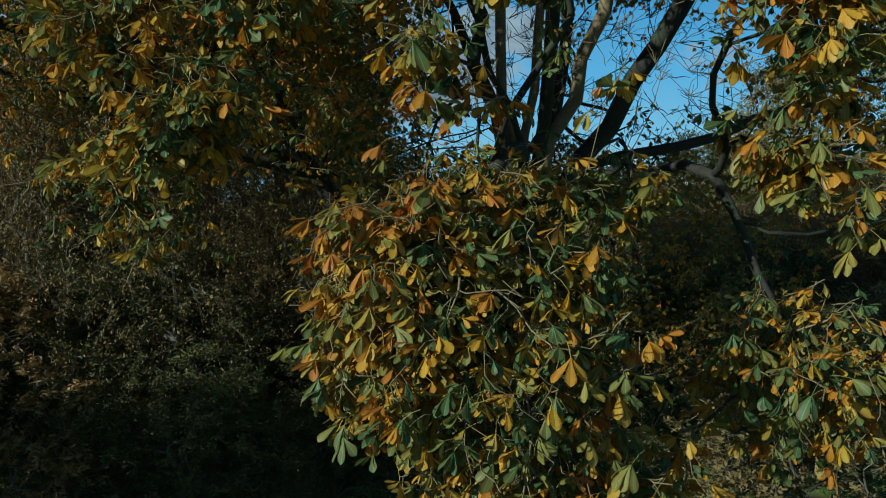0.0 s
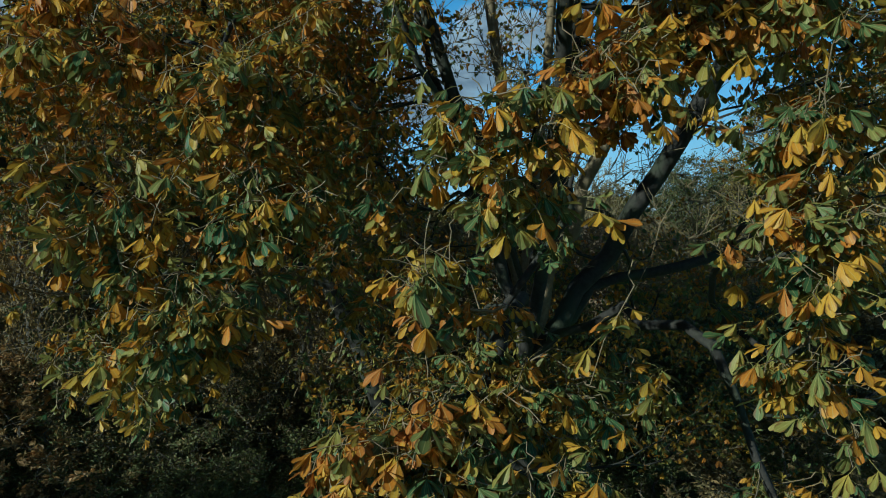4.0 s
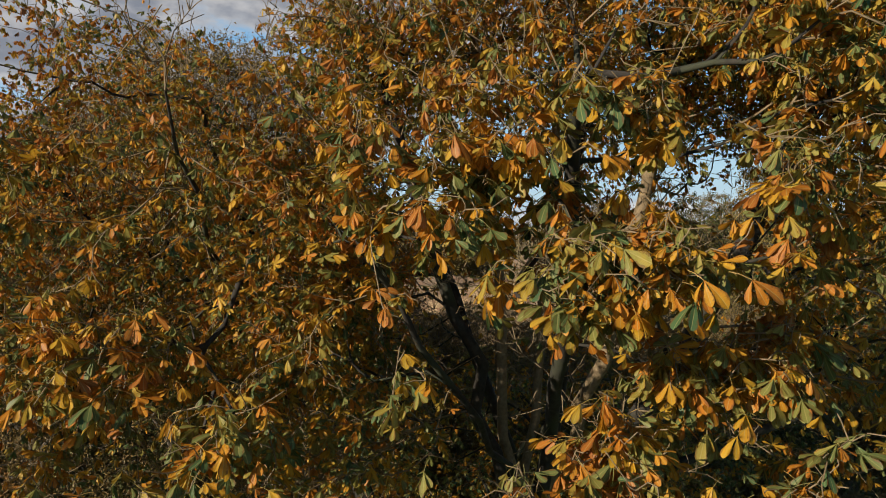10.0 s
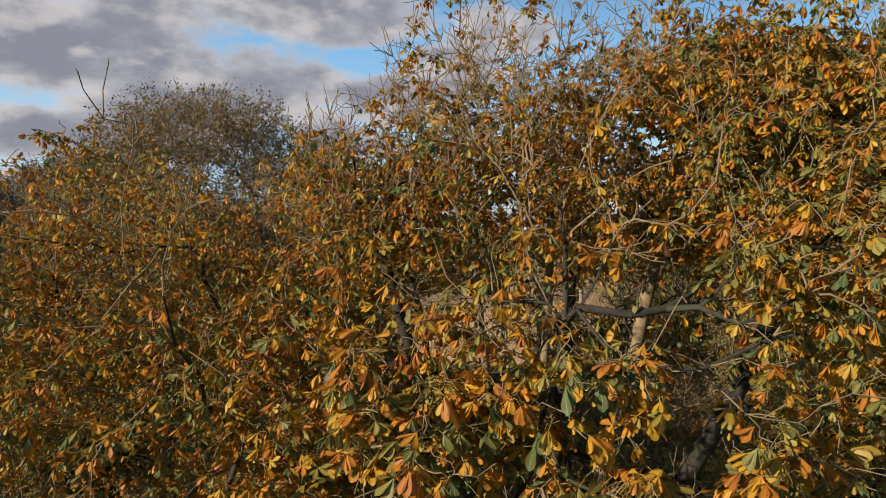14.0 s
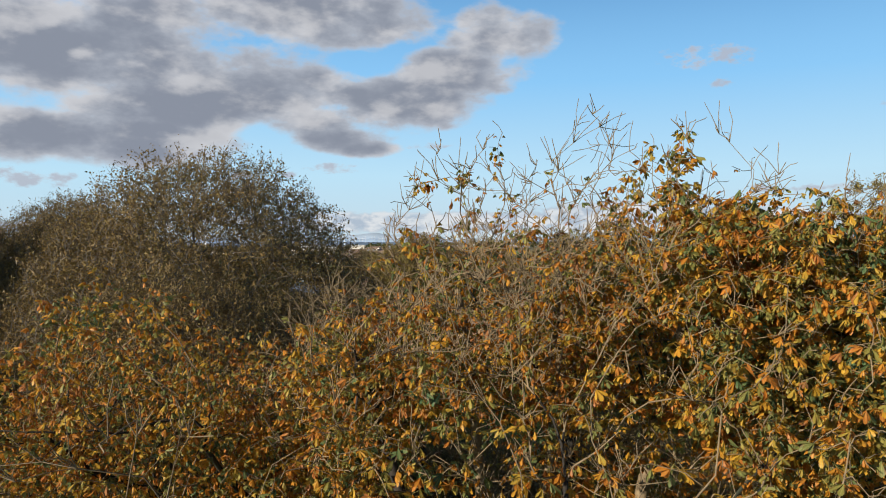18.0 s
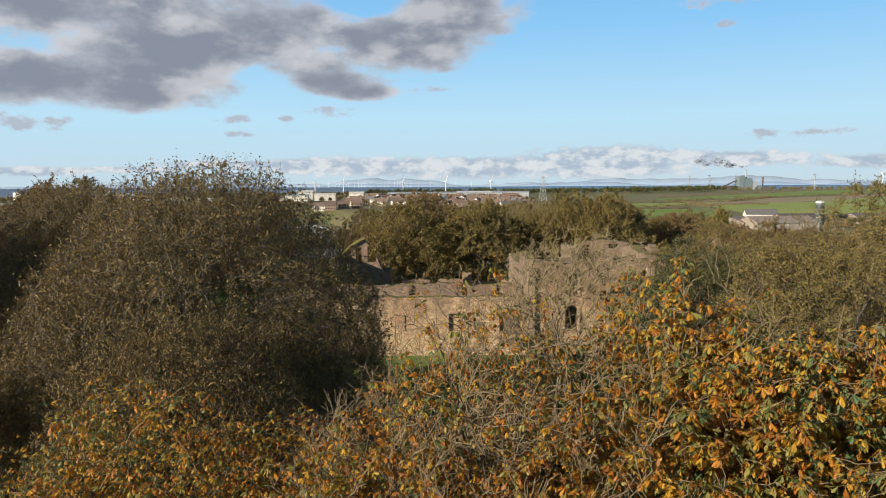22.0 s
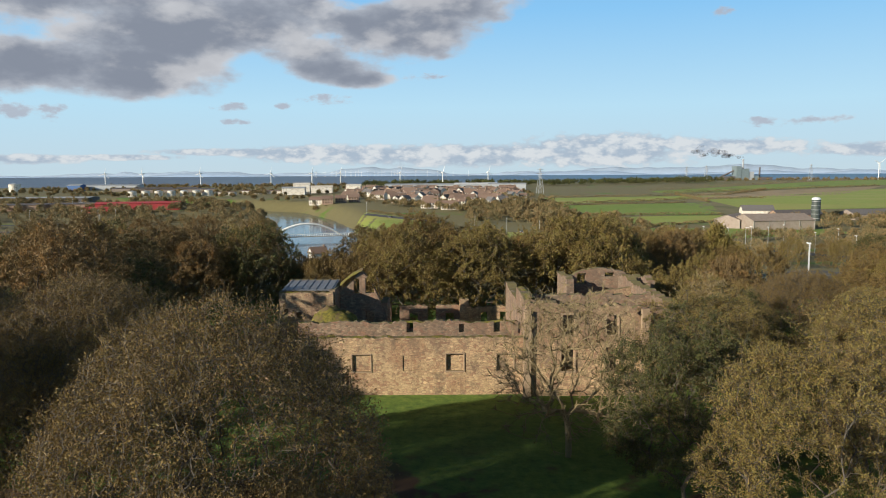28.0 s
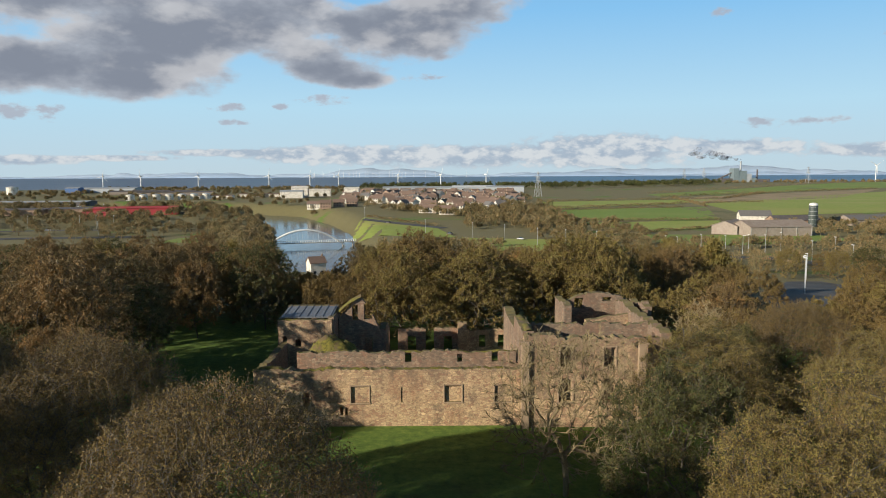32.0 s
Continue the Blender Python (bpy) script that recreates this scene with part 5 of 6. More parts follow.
# ---- fields, roads, river bridge ----


def drape(name, corners, mat, label, category, lift=0.12, cell=12.0, kind="structure"):
    """A patch of ground cover between four corners, lying on the land."""
    a, b, c, d = (Vector((*p, 0)) for p in corners)
    nu = max(2, int(max((b - a).length, (c - d).length) / cell))
    nv = max(2, int(max((d - a).length, (c - b).length) / cell))
    V = []
    for j in range(nv + 1):
        for i in range(nu + 1):
            u, v = i / nu, j / nv
            p = (a * (1 - u) + b * u) * (1 - v) + (d * (1 - u) + c * u) * v
            V.append((p.x, p.y, terrain(p.x, p.y) + lift))
    n = nu + 1
    F = [(j * n + i, j * n + i + 1, (j + 1) * n + i + 1, (j + 1) * n + i) for j in range(nv) for i in range(nu)]
    ob = mesh_object(name, V, F, mat, smooth_shade=True)
    return tagged(ob, label, category, kind=kind)


M_PASTURE = rough_mat("pasture", (0.23, 0.29, 0.045), (0.30, 0.36, 0.065), 0.25, 0.95, 0.05, (0.33, 0.33, 0.085), 0.012)
M_PASTURE_DARK = rough_mat("pasture_deep", (0.15, 0.225, 0.03), (0.205, 0.29, 0.042), 0.3, 0.95, 0.05, (0.22, 0.265, 0.055), 0.015)
M_STUBBLE = rough_mat("stubble", (0.30, 0.22, 0.12), (0.38, 0.29, 0.17), 0.3, 0.95, 0.04, (0.24, 0.20, 0.10), 0.03)
M_SCRUB = rough_mat("rough_grass", (0.16, 0.14, 0.06), (0.24, 0.20, 0.10), 0.4, 0.95, 0.06, (0.12, 0.13, 0.05), 0.04)
M_ASPHALT = rough_mat("asphalt", (0.05, 0.05, 0.052), (0.085, 0.085, 0.085), 3.0, 0.8, 0.01, (0.11, 0.105, 0.10), 0.1)
M_CONCRETE = rough_mat("concrete", (0.32, 0.30, 0.27), (0.42, 0.40, 0.36), 2.0, 0.85, 0.005, (0.25, 0.23, 0.20), 0.3)


def hedge(p, q, height=2.0, width=2.2, mat=None):
    """A clipped field hedge: one tangle of leaf tufts over stems."""
    rng = np.random.default_rng(int(abs(p[0] * 7 + p[1] * 3)) + 1)
    p, q = np.array(p, float), np.array(q, float)
    L = np.linalg.norm(q - p)
    n = int(min(2600, L * 7))
    s = rng.random(n)
    xy = p + (q - p) * s[:, None] + rng.normal(0, width * 0.28, (n, 2))
    z = np.array([terrain(a, b) for a, b in xy]) + rng.random(n) ** 0.7 * height * (0.7 + 0.5 * np.sin(s * L * 0.11) ** 2)
    V, F = [], []
    scatter_leaves(V, F, np.column_stack([xy, z]), rng.normal(0, 1, (n, 3)), 1.3, rng, 0.5)
    return tagged(mesh_object("hedge", V, F, mat or M_BRUSH), "dark brown field hedge along a pasture edge", "hedge", "field hedges", "stuff")


def build_fields():
    for nm, c, m, lb in (
            ("pasture", ((120, 812), (345, 850), (250, 744), (108, 680)), M_PASTURE, "bright green grazed pasture"),
            ("pasture", ((83, 560), (226, 566), (262, 690), (112, 664)), M_PASTURE_DARK, "deep green pasture on a slope"),
            ("pasture", ((140, 470), (212, 516), (222, 556), (110, 545)), M_PASTURE, "green paddock below a hedge"),
            ("pasture", ((290, 925), (760, 1180), (1060, 1650), (300, 1010)), M_PASTURE_DARK, "long green field near the sea"),
            ("stubble_field", ((285, 760), (470, 830), (700, 1120), (295, 890)), M_STUBBLE, "pale tan stubble field"),
            ("pasture", ((262, 590), (420, 615), (720, 1080), (275, 740)), M_PASTURE, "broad green pasture behind the farm"),
            ("paddock", ((133, 380), (240, 408), (248, 440), (128, 455)), M_PASTURE_DARK, "green paddock in front of the barn"),
            ("meadow", ((-66, 470), (12, 440), (-2, 520), (-62, 600)), M_PASTURE, "riverside green meadow"),
            ("meadow", ((14, 440), (70, 424), (92, 330), (44, 300)), M_PASTURE, "green slope beside the road"),
            ("meadow", ((-168, 418), (-140, 418), (-132, 446), (-162, 446)), M_PASTURE_DARK, "small green sports pitch"),
            ("rough_ground", ((228, 560), (262, 570), (275, 760), (232, 700)), M_SCRUB, "farm track verge of tan grass")):
        drape(nm, c, m, lb, "field")
    for p, q, h in (((83, 556), (226, 562), 2.2), ((108, 676), (262, 742), 2.4), ((112, 660), (240, 690), 1.4), ((120, 816), (345, 852), 2.5), ((290, 920), (700, 1125), 3.0), ((285, 756), (350, 760), 2.5),
                    ((300, 1014), (1060, 1655), 4.0), ((262, 690), (295, 890), 3.0), ((140, 468), (212, 512), 2.0), ((420, 612), (720, 1078), 2.0), ((345, 852), (460, 1000), 3.0), ((-60, 606), (0, 524), 2.0)):
        hedge(p, q, h)
    for c, lb in ((((-420, 486), (-240, 505), (-236, 513), (-420, 496)), "grey dual carriageway beyond the woods"), (((-420, 425), (-195, 450), (-193, 462), (-420, 440)), "pale grey road and car park strip"),
                  (((70, 322), (150, 330), (150, 339), (70, 331)), "grey road by a junction"), (((150, 330), (172, 296), (180, 300), (158, 338)), "grey road turning downhill"),
                  (((72, 150), (112, 158), (118, 176), (84, 178)), "asphalt lane with parked cars"), (((84, 178), (118, 176), (132, 240), (120, 240)), "asphalt lane through trees")):
        drape("road", c, M_ASPHALT, lb, "road", 0.2, 8.0)
    drape("embankment", ((-62, 575), (2, 505), (8, 512), (-60, 590)), M_ASPHALT, "narrow riverside road", "road", 0.2, 8.0)


build_fields()

M_WHITE = rough_mat("white_steel", (0.72, 0.72, 0.70), (0.80, 0.80, 0.78), 1.0, 0.4, 0.0)
M_GREYSTEEL = rough_mat("galvanised_steel", (0.42, 0.43, 0.44), (0.52, 0.53, 0.54), 2.0, 0.5, 0.0)


def build_bridge():
    """Footbridge hung from a leaning steel arch."""
    br = thing("footbridge", "pale steel arched footbridge over the river with a railed deck", "bridge")
    a, b = Vector((-109, 440, -16.4)), Vector((-53, 456, -16.2))
    d = b - a
    L = d.length
    u = d.normalized()
    n = Vector((-u.y, u.x, 0))
    for off in (-0.0, 2.2):
        bm = bmesh.new()
        prev = None
        for i in range(25):
            s = i / 24
            p = a + d * (0.02 + 0.86 * s) + Vector((0, 0, 4 * 10.5 * s * (1 - s) - 2.5)) + n * (off - 1.6 * 4 * s * (1 - s))
            if prev is not None:
                add_tube(bm, prev, p, 0.55, 0.55, 8)
            prev = p
        part("arch", bm, M_WHITE, br, "white tubular steel arch")
    bm = bmesh.new()
    add_box(bm, -L / 2, L / 2, -1.5, 1.5, -0.45, 0.0)
    m = Matrix.Translation((a + b) / 2) @ Matrix.Rotation(math.atan2(u.y, u.x), 4, "Z")
    bm.transform(m)
    part("deck", bm, M_CONCRETE, br, "light concrete deck")
    for i in range(41):
        bm = bmesh.new()
        p = a + d * i / 40 - n * 1.5
        add_tube(bm, p, p + Vector((0, 0, 1.5)), 0.28, 0.16, 5)
        part("rail_post", bm, M_WHITE, br)
    bm = bmesh.new()
    add_tube(bm, a - n * 1.5 + Vector((0, 0, 1.4)), b - n * 1.5 + Vector((0, 0, 1.4)), 0.14, 0.14, 5)
    part("handrail", bm, M_WHITE, br)
    for i in range(1, 15):
        s = i / 15
        bm = bmesh.new()
        p = a + d * (0.02 + 0.86 * s)
        add_tube(bm, p, p + Vector((0, 0, max(0.5, 4 * 10.5 * s * (1 - s) - 2.5))) - n * (1.6 * 4 * s * (1 - s)), 0.06, 0.06, 4)
        part("hanger", bm, M_GREYSTEEL, br)
    for s in (0.86, 0.97):
        bm = bmesh.new()
        p = a + d * s
        add_tube(bm, p + Vector((0, 0, -9)), p + Vector((0, 0, -0.4)), 0.5, 0.5, 8)
        part("pier", bm, M_CONCRETE, br)


build_bridge()

# ---- town, farm, works ----
M_RENDER_WALL = rough_mat("rendered_wall", (0.70, 0.65, 0.56), (0.80, 0.75, 0.66), 1.2, 0.9, 0.003, (0.50, 0.45, 0.37), 0.5)
M_BRICKWALL = rough_mat("brown_brick_wall", (0.30, 0.20, 0.14), (0.40, 0.28, 0.20), 2.0, 0.9, 0.003)
M_ROOF_BROWN = rough_mat("brown_roof_tile", (0.15, 0.105, 0.08), (0.23, 0.155, 0.12), 1.5, 0.85, 0.01)
M_ROOF_GREY = rough_mat("grey_roof_tile", (0.13, 0.12, 0.12), (0.20, 0.19, 0.18), 1.5, 0.7, 0.01)
M_GLASS = material("window_glass", (0.02, 0.025, 0.03), 0.08)[0]
M_CLAD = rough_mat("weathered_cladding", (0.27, 0.22, 0.18), (0.36, 0.30, 0.25), 0.8, 0.8, 0.004, (0.28, 0.22, 0.18), 0.25)
M_SHED = rough_mat("pale_shed_cladding", (0.33, 0.35, 0.37), (0.42, 0.44, 0.46), 0.6, 0.6, 0.0)
M_RED = rough_mat("red_cladding", (0.40, 0.045, 0.05), (0.48, 0.06, 0.06), 0.6, 0.6, 0.0)
M_BLUE = rough_mat("blue_cladding", (0.05, 0.12, 0.30), (0.07, 0.16, 0.36), 0.6, 0.6, 0.0)
M_SILO = rough_mat("dark_green_silo_panel", (0.045, 0.06, 0.055), (0.07, 0.085, 0.075), 0.6, 0.5, 0.0)
M_TEAL = rough_mat("grey_green_cladding", (0.15, 0.195, 0.21), (0.20, 0.25, 0.265), 0.3, 0.6, 0.0)
M_DARKSHED = rough_mat("dark_shed_roof", (0.09, 0.08, 0.085), (0.14, 0.125, 0.12), 0.6, 0.8, 0.0)


def gabled(bm, w, d, h, rise, over=0.4):
    """A pitched roof over a w by d plan, its ridge along x."""
    th = 0.22
    vs = []
    for z in (0, th):
        vs.append([bm.verts.new((sx * (w / 2 + over), y, h + z + (rise if y == 0 else -over * rise / (d / 2)))) for sx in (-1, 1) for y in (-(d / 2 + over), 0.0, d / 2 + over)])
    lo, hi = vs
    for a in (0, 1):
        bm.faces.new((hi[a], hi[a + 1], hi[a + 4], hi[a + 3]))
        bm.faces.new((lo[a + 1], lo[a], lo[a + 3], lo[a + 4]))
    for a, b in ((0, 1), (1, 2), (5, 4), (4, 3), (3, 0), (2, 5)):
        bm.faces.new((lo[a], lo[b], hi[b], hi[a]))
    bmesh.ops.recalc_face_normals(bm, faces=bm.faces[:])


def house(label, w, d, h, rise, wall, roof, cols=3, chim=True):
    """A two-storey house at the origin, front towards -y: walls, roof, chimneys, windows, door."""
    ob = thing("house", label, "house", group="town houses")
    bm = bmesh.new()
    add_box(bm, -w / 2, w / 2, -d / 2, d / 2, -0.8, h)
    k = [bm.verts.new(p) for p in ((-w / 2, -d / 2, h), (-w / 2, d / 2, h), (-w / 2, 0, h + rise), (w / 2, -d / 2, h), (w / 2, d / 2, h), (w / 2, 0, h + rise))]
    bm.faces.new((k[0], k[2], k[1]))
    bm.faces.new((k[3], k[4], k[5]))
    part("wall", bm, wall, ob)
    bm = bmesh.new()
    gabled(bm, w, d, h, rise)
    part("roof", bm, roof, ob)
    if chim:
        bm = bmesh.new()
        add_box(bm, w / 2 - 1.2, w / 2 - 0.4, -0.4, 0.4, h + rise * 0.6, h + rise + 1.1)
        part("chimney", bm, M_BRICKWALL, ob)
    for r in range(2):
        for i in range(cols):
            x = (i + 0.5) / cols * w - w / 2
            if r == 0 and i == cols - 1:
                bm = bmesh.new()
                add_box(bm, x - 0.5, x + 0.5, -d / 2 - 0.05, -d / 2 + 0.02, 0, 2.1)
                part("door", bm, M_ROOF_BROWN, ob)
                continue
            bm = bmesh.new()
            add_box(bm, x - 0.65, x + 0.65, -d / 2 - 0.05, -d / 2 + 0.02, 0.9 + 2.6 * r, 2.2 + 2.6 * r)
            part("window", bm, M_GLASS, ob)
    return ob


def place(src, x, y, rz, s=1.0):
    ob = copy_thing(src, pose(x, y, terrain(x, y), 0, 0, rz))
    ob.scale = (s, s, s)
    return ob


def build_town():
    rng = np.random.default_rng(70)
    kinds = [house("cream rendered house with a brown tiled roof", 9, 7.5, 5.2, 2.6, M_RENDER_WALL, M_ROOF_BROWN), house("pale terraced houses with a brown tiled roof", 16, 7.5, 5.2, 2.8, M_RENDER_WALL, M_ROOF_BROWN, 6),
             house("white gabled house with a dark grey roof", 10, 8, 5.4, 3.2, M_RENDER_WALL, M_ROOF_GREY), house("brown brick house with a tiled roof", 11, 8, 5.4, 2.8, M_BRICKWALL, M_ROOF_BROWN, 4)]
    used = []
    n = 0
    for _ in range(3000):
        if n >= 150:
            break
        y = rng.uniform(690, 1110)
        lo, hi = (-45 if y < 800 else -110 - (y - 800) * 0.1), (62 if y < 760 else 95 + (y - 760) * 0.05)
        x = rng.uniform(lo, hi)
        if any(abs(x - a) < 12 and abs(y - b) < 11 for a, b in used):
            continue
        used.append((x, y))
        place(kinds[int(rng.choice([0, 0, 1, 1, 2, 3]))], x, y, float(rng.choice([-25, -18, 70, 65, 10, -60])) + rng.normal(0, 4), rng.uniform(0.9, 1.15))
        n += 1
    for x, y, rz, k in ((-112, 712, 5, 3), (-100, 722, 5, 3), (-126, 735, -10, 1), (-88, 735, 0, 3), (10, 622, -15, 1), (48, 660, -60, 2), (60, 676, 20, 2), (-8, 640, -20, 1), (20, 655, -15, 0)):
        place(kinds[k], x, y, rz)
    for k, ob in enumerate(kinds):
        ob.matrix_basis = pose(-70 + 20 * k, 1120, terrain(-70 + 20 * k, 1120))
    # riverside house, tall and white
    wh = house("tall white house with a brown tiled roof by the river", 7.5, 7.0, 8.6, 2.6, M_RENDER_WALL, M_ROOF_BROWN, 2)
    wh.matrix_basis = pose(-49, 284, terrain(-49, 284) - 2.0, 0, 0, 28)
    wh.scale = (0.85, 0.85, 0.85)
    wh.name = "river_house"


build_town()


def shed(name, label, x, y, w, d, h, rise, wall, roof, rz=0.0, bays=0):
    if len(label.split()) < 4:
        label += " on level ground"
    ob = thing(name, label, "building", (x, y, terrain(x, y)), rz)
    bm = bmesh.new()
    add_box(bm, -w / 2, w / 2, -d / 2, d / 2, -1.5, h)
    k = [bm.verts.new(p) for p in ((-w / 2, -d / 2, h), (-w / 2, d / 2, h), (-w / 2, 0, h + rise), (w / 2, -d / 2, h), (w / 2, d / 2, h), (w / 2, 0, h + rise))]
    bm.faces.new((k[0], k[2], k[1]))
    bm.faces.new((k[3], k[4], k[5]))
    part("wall", bm, wall, ob)
    bm = bmesh.new()
    gabled(bm, w, d, h, rise, 0.6)
    part("roof", bm, roof, ob)
    for i in range(bays + 1 if bays else 0):
        bm = bmesh.new()
        xx = -w / 2 + w * i / bays
        add_box(bm, xx - 0.25, xx + 0.25, -d / 2 - 0.25, -d / 2 - 0.01, -1, h)
        part("column", bm, M_CONCRETE, ob)
    return ob


def build_farm():
    shed("barn", "long tan-clad barn with a low grey-brown roof", 212, 448, 40, 24, 6.0, 3.4, M_CLAD, M_CLAD, 6, 4)
    shed("barn", "open-ended barn with a pale gable", 192, 462, 24, 16, 5.5, 3.0, M_CLAD, M_CLAD, 50, 2)
    shed("barn", "low farm building with a dark patched roof", 262, 520, 34, 14, 4.0, 3.0, M_BRICKWALL, M_DARKSHED, 5)
    shed("farmhouse", "white farm shed with a slate roof", 240, 535, 22, 12, 6.0, 3.5, M_RENDER_WALL, M_ROOF_GREY, -10)
    shed("barn", "wide low barn with a grey roof", 318, 520, 40, 18, 4.0, 3.0, M_CLAD, M_ROOF_GREY, 8)
    shed("barn", "brown farm shed among trees", 338, 470, 24, 14, 4.0, 3.0, M_CLAD, M_CLAD, -12)
    shed("house", "grey house with light gable among trees", 300, 400, 12, 8, 5.0, 3.0, M_SHED, M_ROOF_GREY, 20)
    si = thing("silo", "tall dark green silo with a white domed cap", "silo", (269, 505, terrain(269, 505)))
    bm = bmesh.new()
    add_tube(bm, (0, 0, -1), (0, 0, 15.5), 3.0, 3.0, 20)
    part("drum", bm, M_SILO, si)
    bm = bmesh.new()
    bmesh.ops.create_uvsphere(bm, u_segments=20, v_segments=8, radius=3.1, matrix=Matrix.Translation((0, 0, 15.5)) @ Matrix.Diagonal((1, 1, 0.55, 1)))
    part("cap", bm, M_WHITE, si)
    for i in range(5):
        bm = bmesh.new()
        add_tube(bm, (0, 0, 2 + 3 * i), (0, 0, 2.2 + 3 * i), 3.08, 3.08, 20)
        part("hoop", bm, M_GREYSTEEL, si)


build_farm()


def build_works():
    # trading estate and harbour works on the river's far side
    for x, y, w, d, h, m, r, rz, lb in ((-395, 640, 90, 26, 5, M_BRICKWALL, M_DARKSHED, 4, "long retail shed with a dark hipped roof"), (-330, 650, 40, 24, 5, M_BRICKWALL, M_DARKSHED, 4, "retail shed with a dark roof"),
                                        (-440, 780, 120, 30, 4.5, M_DARKSHED, M_SHED, 3, "long dark flat warehouse with a pale roof"), (-270, 640, 70, 16, 6, M_RED, M_RED, 12, "long low red-clad warehouse"), (-292, 612, 26, 12, 4, M_RED, M_RED, 0, "small red-clad shed"),
                                        (-610, 1200, 22, 20, 9, M_BLUE, M_SHED, 0, "blue-clad factory block"), (-560, 1230, 90, 30, 8, M_SHED, M_SHED, 0, "pale harbour shed"), (-460, 1160, 130, 30, 5, M_CLAD, M_DARKSHED, 12, "brown open storage shed"),
                                        (-400, 1090, 110, 24, 5, M_CLAD, M_DARKSHED, 12, "dark-roofed store by the harbour"), (-190, 985, 22, 14, 13, M_RENDER_WALL, M_RENDER_WALL, 5, "cream factory tower"), (-168, 1020, 30, 14, 9, M_RENDER_WALL, M_RENDER_WALL, 5, "cream factory block"),
                                        (-196, 960, 30, 16, 9, M_RENDER_WALL, M_SHED, 5, "cream factory with a vented roof"), (-120, 1000, 20, 14, 11, M_RENDER_WALL, M_RENDER_WALL, 0, "pale cream factory block"), (-30, 1190, 120, 30, 8, M_SHED, M_SHED, 0, "long grey warehouse behind the town"), (60, 1180, 70, 30, 9, M_SHED, M_WHITE, 0, "white-roofed warehouse"),
                                        (110, 1150, 60, 24, 9, M_SHED, M_SHED, -8, "grey-white industrial shed"), (-250, 1010, 60, 12, 4, M_RENDER_WALL, M_ROOF_BROWN, 0, "low row of houses by the dunes"), (-300, 960, 50, 12, 4, M_RENDER_WALL, M_ROOF_BROWN, 0, "low row of pale houses")):
        shed("warehouse", lb, x, y, w, d, h, h * 0.18, m, r, rz)
    rng = np.random.default_rng(8)
    tank = thing("storage_tank", "pale cylindrical storage tank with flat lid", "tank", (-390, 905, terrain(-390, 905)), group="storage tanks")
    bm = bmesh.new()
    add_tube(bm, (0, 0, -1), (0, 0, 7), 5.2, 5.2, 18)
    part("drum", bm, M_RENDER_WALL, tank)
    bm = bmesh.new()
    bmesh.ops.create_cone(bm, cap_ends=True, segments=18, radius1=5.3, radius2=0.4, depth=1.2, matrix=Matrix.Translation((0, 0, 7.6)))
    part("lid", bm, M_SHED, tank)
    for i in range(1, 7):
        place(tank, -390 + 13.5 * i, 905 + 8 * i, 0)
    big = place(tank, -690, 1160, 0, 1.7)
    big["label"] = "large white domed storage tank by the harbour"
    for i in range(26):
        x, y = -420 + rng.uniform(0, 130), 690 + rng.uniform(0, 60)
        van(x, y, float(rng.choice([10, 100])), i)
    # town street lamps and masts
    lamp = thing("street_lamp", "tall galvanised street lamp beside the road", "lamp", (150, 345, terrain(150, 345)), group="street lamps")
    bm = bmesh.new()
    add_tube(bm, (0, 0, -0.5), (0, 0, 9.5), 0.10, 0.07, 6)
    part("pole", bm, M_GREYSTEEL, lamp)
    bm = bmesh.new()
    add_box(bm, -0.2, 1.3, -0.18, 0.18, 9.4, 9.6)
    part("head", bm, M_WHITE, lamp)
    for x, y in ((112, 345), (116, 340), (132, 352), (141, 344), (155, 350), (162, 347), (176, 360), (170, 318), (178, 300), (190, 335), (108, 205), (100, 190), (96, 182), (132, 250), (70, 385), (84, 372), (56, 395), (40, 420), (22, 440), (-8, 470),
                 (-262, 520), (-250, 520), (-238, 522), (-300, 520), (-225, 470), (-330, 640), (-300, 640), (-60, 585)):
        place(lamp, x, y, 90)


def van(x, y, rz, k):
    """A small car far off: body, cabin, four wheels."""
    mats = (M_WHITE, M_GREYSTEEL, M_RED, M_DARKSHED, M_BLUE)
    names = ("white", "silver", "red", "black", "blue")
    ob = thing("car", f"parked {names[k % 5]} car on tarmac", "car", (x, y, terrain(x, y) + 0.2), rz, group="parked cars")
    bm = bmesh.new()
    add_box(bm, -2.1, 2.1, -0.85, 0.85, 0.3, 0.85)
    bmesh.ops.bevel(bm, geom=bm.edges[:], offset=0.12, segments=2, affect="EDGES")
    part("body", bm, mats[k % 5], ob)
    bm = bmesh.new()
    vs = add_box(bm, -1.3, 1.2, -0.75, 0.75, 0.86, 1.45)
    for v in vs:
        if v.co.z > 1.2:
            v.co.x *= 0.7
            v.co.y *= 0.88
    part("cabin", bm, M_GLASS, ob)
    for sx in (-1.3, 1.3):
        for sy in (-0.8, 0.8):
            bm = bmesh.new()
            add_tube(bm, (sx, sy - 0.1, 0.32), (sx, sy + 0.1, 0.32), 0.32, 0.32, 10)
            part("wheel", bm, M_DARKSHED, ob)
    return ob


